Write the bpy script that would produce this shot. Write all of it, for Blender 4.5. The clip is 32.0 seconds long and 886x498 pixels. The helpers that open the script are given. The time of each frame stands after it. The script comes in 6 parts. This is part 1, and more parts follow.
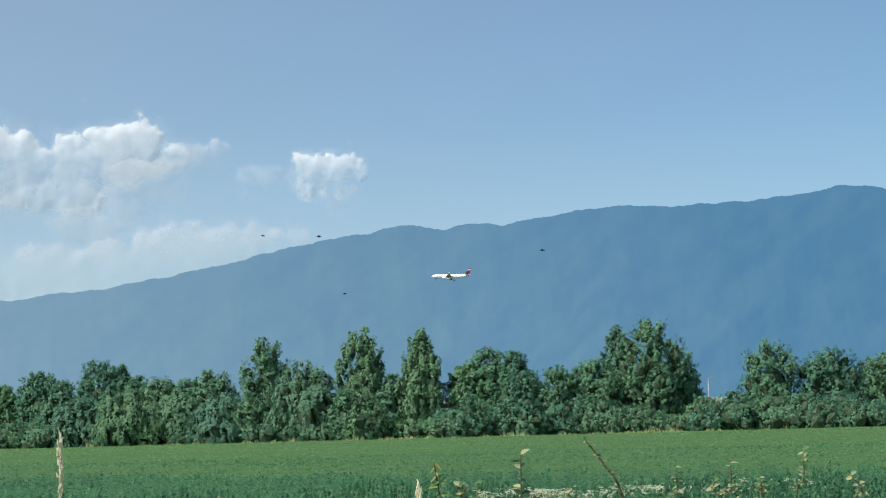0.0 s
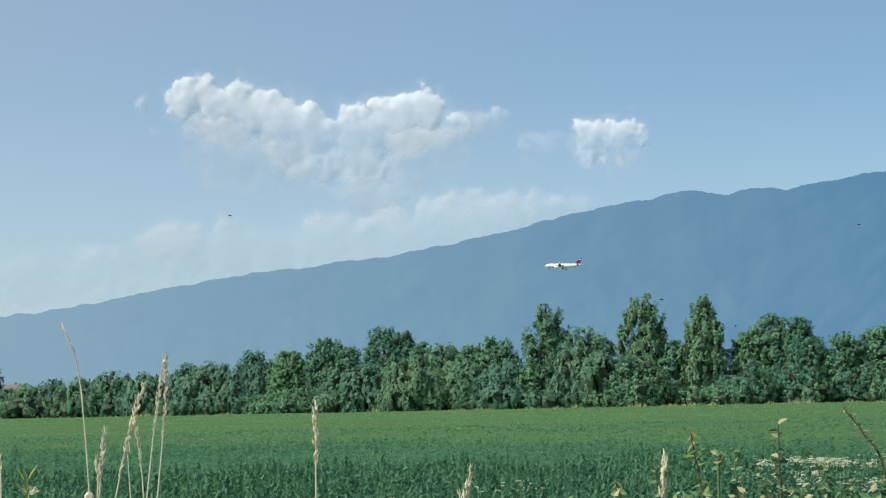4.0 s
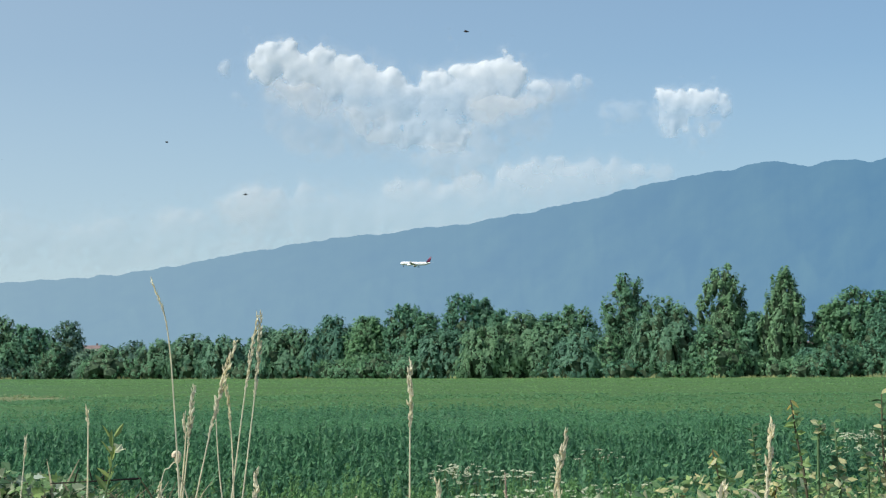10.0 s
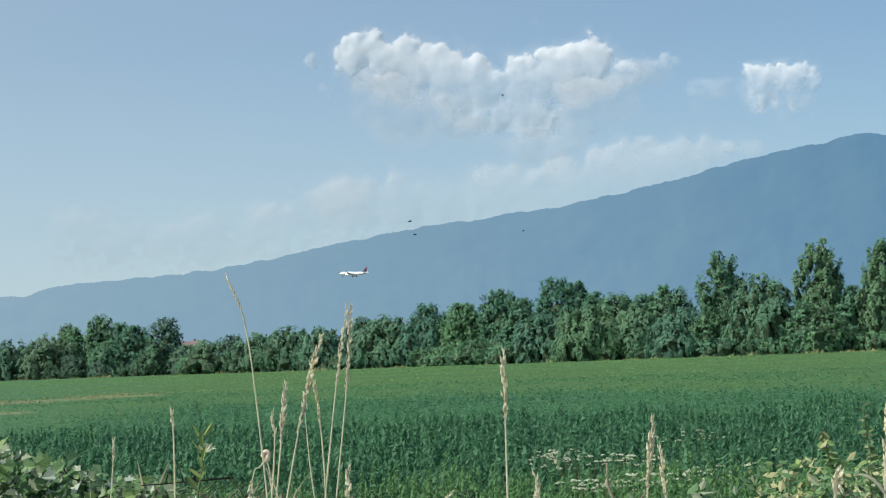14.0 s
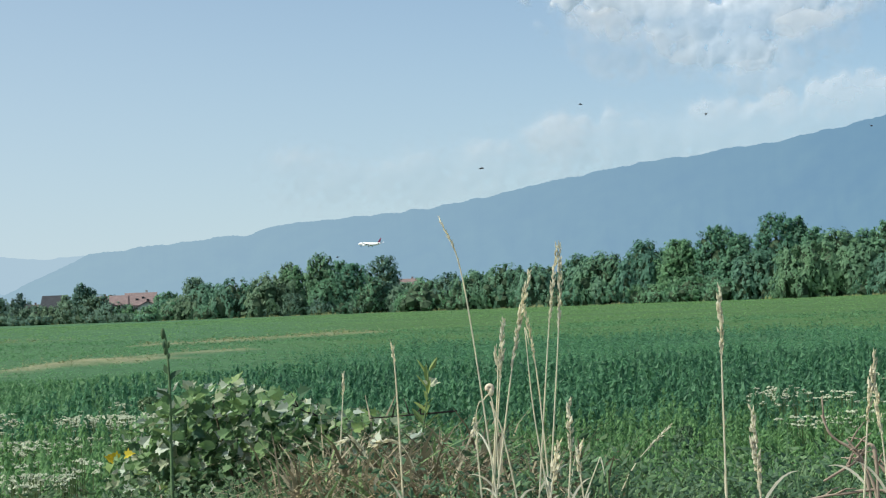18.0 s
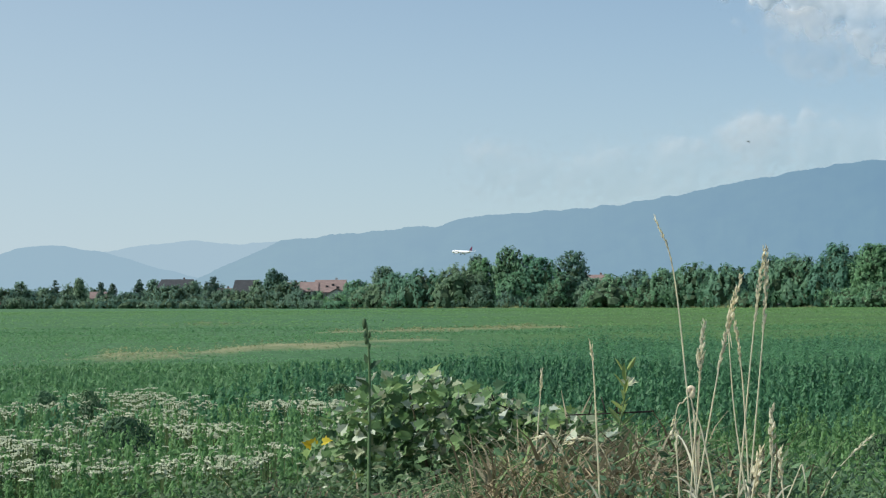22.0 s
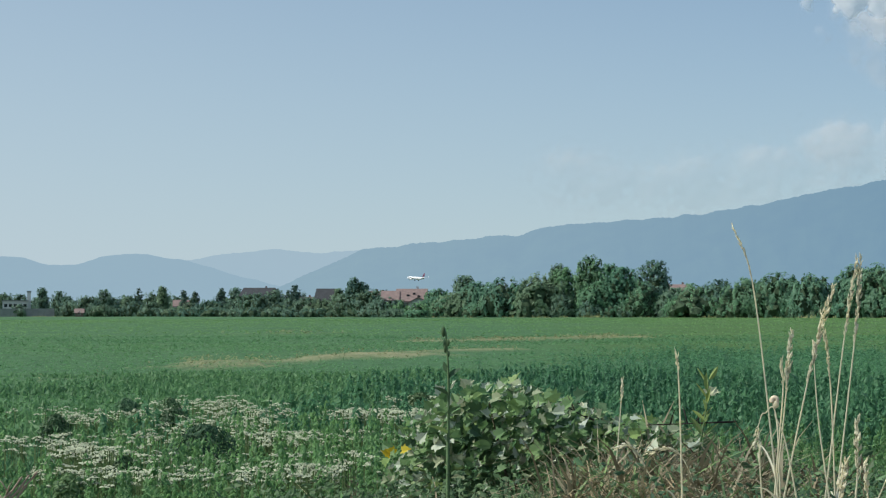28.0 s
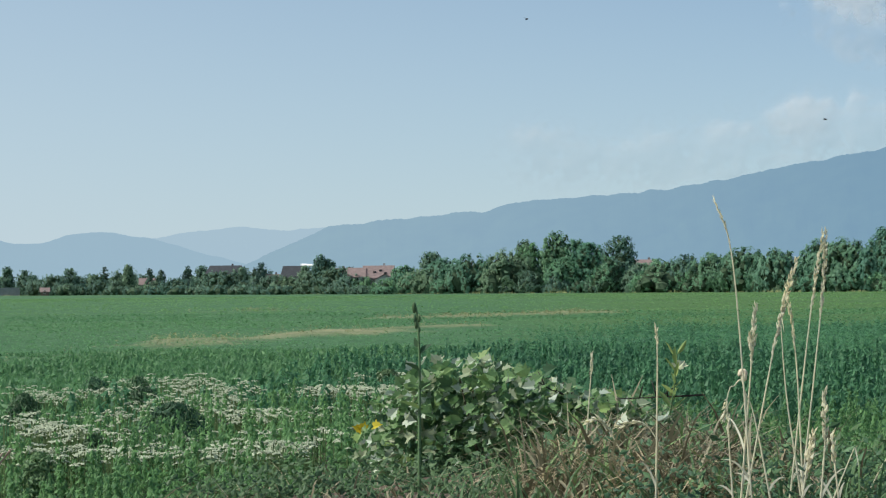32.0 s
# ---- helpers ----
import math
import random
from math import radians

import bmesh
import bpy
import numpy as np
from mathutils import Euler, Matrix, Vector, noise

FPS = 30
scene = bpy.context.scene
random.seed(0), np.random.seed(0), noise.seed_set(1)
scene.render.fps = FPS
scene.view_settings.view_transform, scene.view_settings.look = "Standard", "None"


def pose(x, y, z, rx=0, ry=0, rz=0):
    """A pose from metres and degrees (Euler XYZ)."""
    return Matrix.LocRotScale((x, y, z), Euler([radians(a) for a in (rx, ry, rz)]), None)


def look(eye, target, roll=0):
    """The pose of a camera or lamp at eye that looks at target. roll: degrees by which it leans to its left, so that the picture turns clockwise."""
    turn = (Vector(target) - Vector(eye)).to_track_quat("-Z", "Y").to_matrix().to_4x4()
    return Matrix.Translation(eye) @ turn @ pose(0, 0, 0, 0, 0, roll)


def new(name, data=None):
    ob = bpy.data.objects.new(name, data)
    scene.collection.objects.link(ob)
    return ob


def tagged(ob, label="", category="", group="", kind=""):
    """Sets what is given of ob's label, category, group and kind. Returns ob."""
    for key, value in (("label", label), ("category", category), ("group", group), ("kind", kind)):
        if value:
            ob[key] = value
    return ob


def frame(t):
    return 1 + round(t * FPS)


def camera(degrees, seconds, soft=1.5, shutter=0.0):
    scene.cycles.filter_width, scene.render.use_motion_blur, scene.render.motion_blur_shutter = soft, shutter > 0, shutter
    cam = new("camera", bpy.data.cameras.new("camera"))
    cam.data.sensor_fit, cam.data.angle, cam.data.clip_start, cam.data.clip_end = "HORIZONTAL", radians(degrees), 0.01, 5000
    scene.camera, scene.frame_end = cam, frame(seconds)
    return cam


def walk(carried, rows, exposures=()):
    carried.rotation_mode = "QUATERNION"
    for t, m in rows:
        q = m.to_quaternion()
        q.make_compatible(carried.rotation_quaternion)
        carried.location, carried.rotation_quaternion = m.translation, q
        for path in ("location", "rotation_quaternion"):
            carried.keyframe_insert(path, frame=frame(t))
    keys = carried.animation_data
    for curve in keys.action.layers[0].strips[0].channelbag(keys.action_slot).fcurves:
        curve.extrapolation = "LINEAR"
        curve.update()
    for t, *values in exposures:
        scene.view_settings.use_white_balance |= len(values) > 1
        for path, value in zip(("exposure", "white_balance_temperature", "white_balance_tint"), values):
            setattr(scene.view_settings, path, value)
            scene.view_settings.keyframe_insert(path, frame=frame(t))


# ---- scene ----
CAMERA_FOV = 26.003
cam = camera(CAMERA_FOV, 32.0, soft=1.2)


def aim(t, x, y, z, turn, tilt, lean):
    """A row of the path: the eye, the turn to the left, the tilt upwards and the lean, in degrees."""
    a, b = radians(turn), radians(tilt)
    eye = Vector((x, y, z))
    return t, look(eye, eye + Vector((-math.sin(a) * math.cos(b), math.cos(a) * math.cos(b), math.sin(b))), lean)


walk(cam, [aim(*row) for row in (
    (0.0, -0.021, -0.053, 1.650, -10.014, 5.402, -1.563), (0.5, -0.016, -0.054, 1.649, -9.543, 5.265, -1.309),
    (1.0, -0.011, -0.057, 1.649, -8.045, 5.495, -1.060), (1.5, 0.012, -0.061, 1.651, -5.668, 6.058, -1.121),
    (2.0, 0.034, -0.069, 1.653, -3.530, 6.585, -1.479), (2.5, 0.047, -0.076, 1.681, -2.033, 6.883, -1.671),
    (3.0, 0.049, -0.087, 1.662, -1.306, 6.618, -1.681), (3.5, 0.046, -0.099, 1.665, -1.266, 5.698, -1.469),
    (4.0, 0.053, -0.113, 1.654, -1.571, 4.608, -1.276), (4.5, 0.041, -0.166, 1.652, -1.906, 3.818, -1.068),
    (6.5, 0.044, -0.229, 1.644, -1.564, 3.712, -0.096), (7.0, 0.044, -0.203, 1.645, -1.109, 3.822, 0.183),
    (7.5, 0.036, -0.183, 1.636, -0.686, 3.717, 0.204), (8.0, 0.045, -0.167, 1.643, -0.358, 3.557, 0.014),
    (8.5, 0.042, -0.129, 1.644, -0.150, 3.425, -0.065), (9.0, 0.041, -0.071, 1.645, 0.003, 3.376, -0.181),
    (9.5, 0.026, -0.004, 1.645, 0.252, 3.469, -0.268), (10.0, 0.010, 0.019, 1.642, 0.822, 3.665, -0.302),
    (10.5, 0.005, 0.087, 1.642, 1.612, 3.881, -0.420), (11.0, -0.018, 0.141, 1.642, 2.539, 3.985, -0.480),
    (11.5, -0.027, 0.198, 1.648, 3.267, 3.926, -0.728), (12.0, -0.028, 0.203, 1.650, 3.668, 3.823, -1.008),
    (12.5, -0.032, 0.228, 1.650, 3.720, 3.620, -1.283), (13.0, -0.018, 0.240, 1.647, 3.567, 3.440, -1.612),
    (13.5, 0.001, 0.239, 1.649, 3.433, 3.311, -1.993), (15.5, 0.017, 0.034, 1.653, 5.072, 3.370, -3.042),
    (16.0, 0.019, 0.014, 1.652, 6.950, 3.142, -2.968), (16.5, 0.021, 0.002, 1.649, 8.924, 2.906, -3.000),
    (17.0, 0.017, 0.020, 1.651, 10.163, 2.533, -2.770), (17.5, 0.007, 0.051, 1.651, 10.375, 2.018, -2.502),
    (18.0, 0.020, 0.044, 1.652, 10.096, 1.672, -2.276), (18.5, 0.026, 0.040, 1.655, 9.918, 1.470, -2.036),
    (19.0, 0.029, 0.030, 1.655, 10.127, 1.287, -1.821), (19.5, 0.019, 0.053, 1.652, 10.977, 1.212, -1.648),
    (20.0, 0.002, 0.048, 1.654, 12.312, 1.334, -1.418), (20.5, -0.007, 0.017, 1.657, 13.666, 1.555, -1.224),
    (21.0, -0.014, 0.012, 1.662, 14.722, 1.656, -0.832), (21.5, -0.017, 0.008, 1.663, 15.396, 1.631, -0.528),
    (22.0, -0.020, 0.027, 1.660, 15.739, 1.622, -0.331), (22.5, -0.021, 0.027, 1.659, 15.942, 1.666, -0.210),
    (23.0, -0.018, 0.017, 1.661, 16.119, 1.781, -0.335), (23.5, -0.019, 0.020, 1.660, 16.140, 1.940, -0.388),
    (24.0, -0.018, 0.022, 1.661, 15.985, 2.026, -0.605), (24.5, -0.020, 0.020, 1.664, 15.777, 1.991, -0.790),
    (26.5, -0.034, 0.071, 1.658, 16.509, 2.262, -0.720), (27.0, -0.035, 0.078, 1.659, 17.198, 2.307, -0.507),
    (27.5, -0.033, 0.081, 1.658, 17.824, 2.147, -0.257), (28.0, -0.029, 0.073, 1.656, 18.158, 1.904, -0.126),
    (28.5, -0.024, 0.053, 1.654, 18.236, 1.737, -0.012), (29.0, -0.015, 0.039, 1.657, 18.180, 1.644, -0.066),
    (29.5, -0.014, 0.029, 1.652, 18.010, 1.646, -0.114), (30.0, -0.016, 0.024, 1.654, 17.795, 1.629, -0.207),
    (30.5, -0.013, 0.009, 1.656, 17.569, 1.527, -0.409), (31.0, -0.014, 0.006, 1.659, 17.394, 1.387, -0.585),
    (31.5, -0.023, 0.015, 1.657, 17.284, 1.264, -0.530), (32.0, -0.029, 0.032, 1.655, 17.158, 1.197, -0.497),
)], exposures=((0.0, 0.02), (1.0, 0.09), (1.3, 0.04), (1.8, -0.15), (2.2, -0.18), (3.2, -0.18), (3.9, -0.01), (4.4, 0.03), (8.0, 0.03), (10.3, 0.04), (11.0, -0.03), (13.0, -0.05), (15.5, 0.02), (16.2, 0.0), (16.8, -0.14), (17.2, -0.12), (17.8, 0.06), (18.5, 0.11), (19.5, 0.14), (20.3, 0.14), (20.9, -0.02), (24.5, -0.03), (26.5, -0.06), (28.0, -0.12), (29.5, -0.07), (31.0, -0.03), (32.0, -0.02)))

# ---- light ----
SUN_FROM = -114.0   # degrees from the y axis towards x: the sun stands to the left of the view and behind it
SUN_HIGH = 46.0
world = bpy.data.worlds.new("sky")
scene.world = world
world.use_nodes = True
wn = world.node_tree.nodes
wn.clear()
sky = wn.new("ShaderNodeTexSky")
sky.sky_type = "NISHITA"
sky.sun_disc = False
sky.sun_elevation = radians(SUN_HIGH)
sky.sun_rotation = radians(SUN_FROM)
sky.altitude = 500
sky.air_density = 1.0
sky.dust_density = 0.3
sky.ozone_density = 4.0
wbg = wn.new("ShaderNodeBackground")
wbg.inputs["Strength"].default_value = 0.122
wout = wn.new("ShaderNodeOutputWorld")
haze = wn.new("ShaderNodeMix")
haze.data_type = "RGBA"
way = wn.new("ShaderNodeTexCoord")
toward = wn.new("ShaderNodeVectorMath")
toward.operation = "DOT_PRODUCT"
toward.inputs[1].default_value = (math.sin(radians(SUN_FROM)), math.cos(radians(SUN_FROM)), 0)
share = wn.new("ShaderNodeMapRange")   # the haze is brighter on the sun's side
share.inputs[1].default_value, share.inputs[2].default_value = -0.9, 0.6
share.inputs[3].default_value, share.inputs[4].default_value = 0.02, 0.82
world.node_tree.links.new(way.outputs["Generated"], toward.inputs[0])
world.node_tree.links.new(toward.outputs["Value"], share.inputs[0])
height = wn.new("ShaderNodeSeparateXYZ")
low_air = wn.new("ShaderNodeMapRange")   # and thicker near the horizon
low_air.inputs[1].default_value, low_air.inputs[2].default_value = 0.0, 0.16
low_air.inputs[3].default_value, low_air.inputs[4].default_value = 0.34, 0.0
both = wn.new("ShaderNodeMath")
both.use_clamp = True
world.node_tree.links.new(way.outputs["Generated"], height.inputs[0])
world.node_tree.links.new(height.outputs[2], low_air.inputs[0])
world.node_tree.links.new(share.outputs[0], both.inputs[0])
world.node_tree.links.new(low_air.outputs[0], both.inputs[1])
world.node_tree.links.new(both.outputs[0], haze.inputs[0])
haze.inputs[7].default_value = (4.40, 5.36, 6.08, 1)   # even summer haze through the whole sky
clean = wn.new("ShaderNodeMix")          # the clear part of the sky, a little bluer and deeper
clean.data_type, clean.blend_type = "RGBA", "MULTIPLY"
clean.inputs[0].default_value = 1.0
clean.inputs[7].default_value = (0.700, 0.832, 0.857, 1)
world.node_tree.links.new(sky.outputs[0], clean.inputs[6])
world.node_tree.links.new(clean.outputs[2], haze.inputs[6])
world.node_tree.links.new(haze.outputs[2], wbg.inputs[0])
world.node_tree.links.new(wbg.outputs[0], wout.inputs[0])

sun_data = bpy.data.lights.new("sun", "SUN")
sun_data.energy = 4.9
sun_data.angle = radians(0.6)
sun_data.color = (1.0, 0.96, 0.89)
sun = new("sun", sun_data)
sa, sb = radians(SUN_FROM), radians(SUN_HIGH)
sun_way = Vector((math.sin(sa) * math.cos(sb), math.cos(sa) * math.cos(sb), math.sin(sb)))
sun.matrix_world = look(sun_way * 300, (0, 0, 0))


# ---- noise and mesh tools ----
def grain(p, seed=0):
    """Smooth value noise in -1..1 at points p (n, 2 or 3)."""
    p = np.asarray(p, float)
    if p.shape[1] == 2:
        p = np.column_stack([p, np.zeros(len(p))])
    base = np.floor(p).astype(np.int64)
    w = p - base
    w = w * w * (3 - 2 * w)
    total = np.zeros(len(p))
    for dx in (0, 1):
        for dy in (0, 1):
            for dz in (0, 1):
                q = base + (dx, dy, dz)
                h = (q[:, 0] * 374761393 + q[:, 1] * 668265263 + q[:, 2] * 2147483647 + seed * 974711) & 0xFFFFFFFF
                h = ((h ^ (h >> 13)) * 1274126177) & 0xFFFFFFFF
                h = (h ^ (h >> 16)) & 0xFFFF
                total += (h / 32767.5 - 1) * (w[:, 0] if dx else 1 - w[:, 0]) * (w[:, 1] if dy else 1 - w[:, 1]) * (w[:, 2] if dz else 1 - w[:, 2])
    return total


def fractal(p, octaves=4, seed=0, fade=0.5):
    p = np.asarray(p, float)
    return sum(grain(p * 2 ** k + 17.3 * k, seed + k) * fade ** k for k in range(octaves))


def smooth(a, b, x):
    k = np.clip((x - a) / (b - a), 0, 1)
    return k * k * (3 - 2 * k)


def mesh_of(name, verts, faces, material=None, soft=False):
    me = bpy.data.meshes.new(name)
    me.from_pydata(np.asarray(verts, float).tolist(), [], faces if isinstance(faces, list) else faces.tolist())
    if material:
        me.materials.append(material)
    if soft:
        me.shade_smooth()
    me.update()
    return me


def grid_faces(rows, cols):
    i = np.arange((rows - 1) * (cols - 1))
    a = (i // (cols - 1)) * cols + i % (cols - 1)
    return np.column_stack([a, a + 1, a + cols + 1, a + cols])


def under(ob, parent):
    ob.parent = parent
    return ob


def part(name, me, parent, label=""):
    """One mesh object under a thing or a part."""
    return tagged(under(new(name, me), parent), label)


def thing(name, x, y, z, turn, label, category, group="", kind=""):
    ob = new(name)
    ob.empty_display_size = 0.1
    ob.matrix_basis = pose(x, y, z, 0, 0, turn)
    return tagged(ob, label, category, group, kind)


def join(pieces):
    """Verts and faces of several pieces as one."""
    vs, fs, n = [], [], 0
    for v, f in pieces:
        v = np.asarray(v, float)
        vs.append(v)
        fs += [tuple(int(k) + n for k in face) for face in f]
        n += len(v)
    return np.concatenate(vs), fs


def tube(points, radii, sides=8, closed=True):
    """A tapered tube along points."""
    pts = np.asarray(points, float)
    n = len(pts)
    radii = np.broadcast_to(radii, n)
    vs, fs = [], []
    way = np.gradient(pts, axis=0)
    way /= np.linalg.norm(way, axis=1)[:, None] + 1e-12
    side = np.cross(way[0], (0, 0, 1) if abs(way[0][2]) < 0.9 else (1, 0, 0))
    for i in range(n):
        side = side - way[i] * (side @ way[i])
        side /= np.linalg.norm(side) + 1e-12
        up = np.cross(way[i], side)
        for k in range(sides):
            a = 2 * math.pi * k / sides
            vs.append(pts[i] + radii[i] * (math.cos(a) * side + math.sin(a) * up))
    for i in range(n - 1):
        for k in range(sides):
            a, b = i * sides + k, i * sides + (k + 1) % sides
            fs.append((a, b, b + sides, a + sides))
    if closed:
        fs.append(tuple(range(sides - 1, -1, -1)))
        fs.append(tuple(range((n - 1) * sides, n * sides)))
    return np.array(vs), fs


def box(x0, x1, y0, y1, z0, z1):
    v = [(x, y, z) for z in (z0, z1) for y in (y0, y1) for x in (x0, x1)]
    return np.array(v, float), [(0, 2, 3, 1), (4, 5, 7, 6), (0, 1, 5, 4), (2, 6, 7, 3), (0, 4, 6, 2), (1, 3, 7, 5)]


def ball(level=1):
    bm = bmesh.new()
    bmesh.ops.create_icosphere(bm, subdivisions=level, radius=1)
    v = np.array([p.co[:] for p in bm.verts])
    f = [tuple(p.index for p in face.verts) for face in bm.faces]
    bm.free()
    return v, f


BALL1, BALL2 = ball(1), ball(2)


# ---- materials ----
def shader(name):
    m = bpy.data.materials.new(name)
    m.use_nodes = True
    t = m.node_tree
    bsdf = t.nodes["Principled BSDF"]
    bsdf.inputs["Roughness"].default_value = 0.8
    bsdf.inputs["Specular IOR Level"].default_value = 0.25
    return m, t, bsdf


def node(t, kind, **values):
    n = t.nodes.new(kind)
    for k, v in values.items():
        n.inputs[k.replace("_", " ")].default_value = v
    return n


def ramp(t, source, stops):
    n = t.nodes.new("ShaderNodeValToRGB")
    while len(n.color_ramp.elements) < len(stops):
        n.color_ramp.elements.new(0.5)
    for e, (at, c) in zip(n.color_ramp.elements, stops):
        e.position = at
        e.color = (*c, 1) if len(c) == 3 else (c[0], c[0], c[0], 1)
    t.links.new(source, n.inputs[0])
    return n.outputs[0]


def blend(t, factor, a, b, mode="MIX"):
    n = t.nodes.new("ShaderNodeMix")
    n.data_type, n.blend_type = "RGBA", mode
    for value, key in ((factor, 0), (a, 6), (b, 7)):
        if hasattr(value, "links"):
            t.links.new(value, n.inputs[key])
        else:
            n.inputs[key].default_value = value if key == 0 else (*value, 1)
    return n.outputs[2]


def mottle(t, scale, detail=5, space="Object", rough=0.6):
    c = t.nodes.new("ShaderNodeTexCoord")
    n = node(t, "ShaderNodeTexNoise", Scale=scale, Detail=detail, Roughness=rough)
    t.links.new(c.outputs[space], n.inputs["Vector"])
    return n.outputs[0]


def relief(t, bsdf, source, strength, distance):
    b = node(t, "ShaderNodeBump", Strength=strength, Distance=distance)
    t.links.new(source, b.inputs["Height"])
    t.links.new(b.outputs[0], bsdf.inputs["Normal"])


def plain(name, color, rough=0.7, metal=0.0, vary=0.25, scale=6.0, bump=0.2, size=0.01):
    """A surface of one colour with stains and fine relief."""
    m, t, b = shader(name)
    lo = tuple(c * (1 - vary) for c in color)
    hi = tuple(min(1, c * (1 + vary * 0.6)) for c in color)
    t.links.new(ramp(t, mottle(t, scale), [(0.3, lo), (0.7, hi)]), b.inputs["Base Color"])
    b.inputs["Roughness"].default_value = rough
    b.inputs["Metallic"].default_value = metal
    if bump:
        relief(t, b, mottle(t, scale * 6), bump, size)
    return m


def foliage(name, dark, light, through_light=0.25, big=0.25, gloss=0.25, rough_leaf=0.0, own=1.0):
    """Leaves: each leaf its own tone, each plant its own tint, some light through them."""
    m, t, b = shader(name)
    g = t.nodes.new("ShaderNodeNewGeometry")
    o = t.nodes.new("ShaderNodeObjectInfo")
    leaf = ramp(t, g.outputs["Random Per Island"], [(0.0, dark), (1.0, light)])
    patch = ramp(t, mottle(t, big, 3), [(0.3, (0.80, 0.83, 0.86)), (0.7, (1.10, 1.08, 0.98))])
    tint = ramp(t, o.outputs["Random"], [(0.0, (0.74, 0.86, 0.95)), (0.5, (1, 1, 1)), (1.0, (1.18, 1.10, 0.92))])
    col = blend(t, own, blend(t, 1.0, leaf, patch, "MULTIPLY"), tint, "MULTIPLY")
    t.links.new(col, b.inputs["Base Color"])
    b.inputs["Roughness"].default_value = 0.55
    b.inputs["Specular IOR Level"].default_value = gloss
    if rough_leaf:
        relief(t, b, mottle(t, 1.6, 6, rough=0.75), 1.0, rough_leaf)
    tr = t.nodes.new("ShaderNodeBsdfTranslucent")
    t.links.new(col, tr.inputs[0])
    mix = t.nodes.new("ShaderNodeMixShader")
    mix.inputs[0].default_value = through_light
    t.links.new(b.outputs[0], mix.inputs[1])
    t.links.new(tr.outputs[0], mix.inputs[2])
    t.links.new(mix.outputs[0], t.nodes["Material Output"].inputs[0])
    return m


LEAVES = foliage("tree_leaves", (0.124, 0.272, 0.168), (0.174, 0.350, 0.205), 0.36, rough_leaf=0.12)
# needle colour lifted towards blue, the village haze put into it
LEAVES_DARK = foliage("conifer_needles", (0.060, 0.115, 0.090), (0.105, 0.175, 0.125), 0.25, rough_leaf=0.12)
LEAVES_SILVER = foliage("willow_leaves", (0.124, 0.258, 0.170), (0.172, 0.325, 0.208), 0.36, rough_leaf=0.12)
# distant leaves: greyer and bluer, the haze put into their colour
LEAVES_HAZED = foliage("hazed_leaves", (0.125, 0.225, 0.165), (0.190, 0.310, 0.220), 0.36, rough_leaf=0.12)
# dark fill for crown cores: the shade between leaves put into a colour
CORE_SHADE = plain("core_shade", (0.060, 0.100, 0.055), 0.95, vary=0.4, scale=2.5, bump=0.8, size=0.1)
BARK = plain("bark", (0.12, 0.095, 0.07), 0.9, vary=0.4, scale=3, bump=0.6, size=0.03)
CROP = foliage("crop_leaves", (0.090, 0.212, 0.108), (0.192, 0.388, 0.182), 0.5, big=0.15)
DRY_CROP = foliage("dry_crop", (0.22, 0.26, 0.13), (0.36, 0.37, 0.20), 0.3, big=0.3, own=0.1)
CROP_TIPS = foliage("crop_tips", (0.112, 0.250, 0.115), (0.188, 0.360, 0.155), 0.45, big=0.05)


# ---- ground, field and mountains ----
def berm_height(x, y):
    """The bank of earth between the path and the field."""
    p = np.column_stack([x, y])
    crest = 0.985 + 0.025 * grain(p * 0.35, 3) - 0.03 * smooth(-2.3, -2.7, x) - 0.06 * smooth(-2.85, -3.1, x)
    bank = smooth(2.6, 4.2, y + 0.12 * x) * (1 - smooth(6.5, 8.0, y + 0.10 * x + 0.9 * smooth(-1.9, -2.7, x) + 0.25 * grain(p * 0.3, 8)))
    return crest * bank + bank * 0.03 * fractal(p * 3.0, 3, 5)


def build_ground():
    r = np.concatenate([np.linspace(0.2, 3, 8), np.arange(3.1, 10, 0.09), np.arange(10, 26, 0.5), np.geomspace(26, 4990, 60)])
    a = np.concatenate([np.linspace(-180, -42, 30), np.linspace(-40, 32, 240), np.linspace(34, 180, 30)])
    rr, aa = np.meshgrid(r, np.radians(a), indexing="ij")
    x, y = (rr * np.sin(aa)).ravel(), (rr * np.cos(aa)).ravel()
    z = berm_height(x, y) + 0.02 * grain(np.column_stack([x, y]) * 0.6, 2) * (rr.ravel() > 3)
    m, t, b = shader("soil_and_grass")
    soil = ramp(t, mottle(t, 4.0, 8), [(0.3, (0.065, 0.050, 0.038)), (0.55, (0.15, 0.118, 0.090)), (0.75, (0.25, 0.21, 0.165))])
    grass = ramp(t, mottle(t, 0.8, 8), [(0.3, (0.04, 0.075, 0.03)), (0.7, (0.10, 0.14, 0.05))])
    c = t.nodes.new("ShaderNodeTexCoord")
    far = t.nodes.new("ShaderNodeVectorMath")
    far.operation = "LENGTH"
    t.links.new(c.outputs["Object"], far.inputs[0])
    k = t.nodes.new("ShaderNodeMapRange")
    k.inputs[1].default_value, k.inputs[2].default_value = 9, 60
    t.links.new(far.outputs["Value"], k.inputs[0])
    t.links.new(blend(t, k.outputs[0], soil, grass), b.inputs["Base Color"])
    b.inputs["Roughness"].default_value = 0.95
    relief(t, b, mottle(t, 14.0, 8), 0.7, 0.03)
    me = mesh_of("ground", np.column_stack([x, y, z]), grid_faces(len(r), len(a)), m, True)
    return tagged(new("ground", me), "earth bank and flat farmland reaching the mountains", "ground", kind="structure")


build_ground()

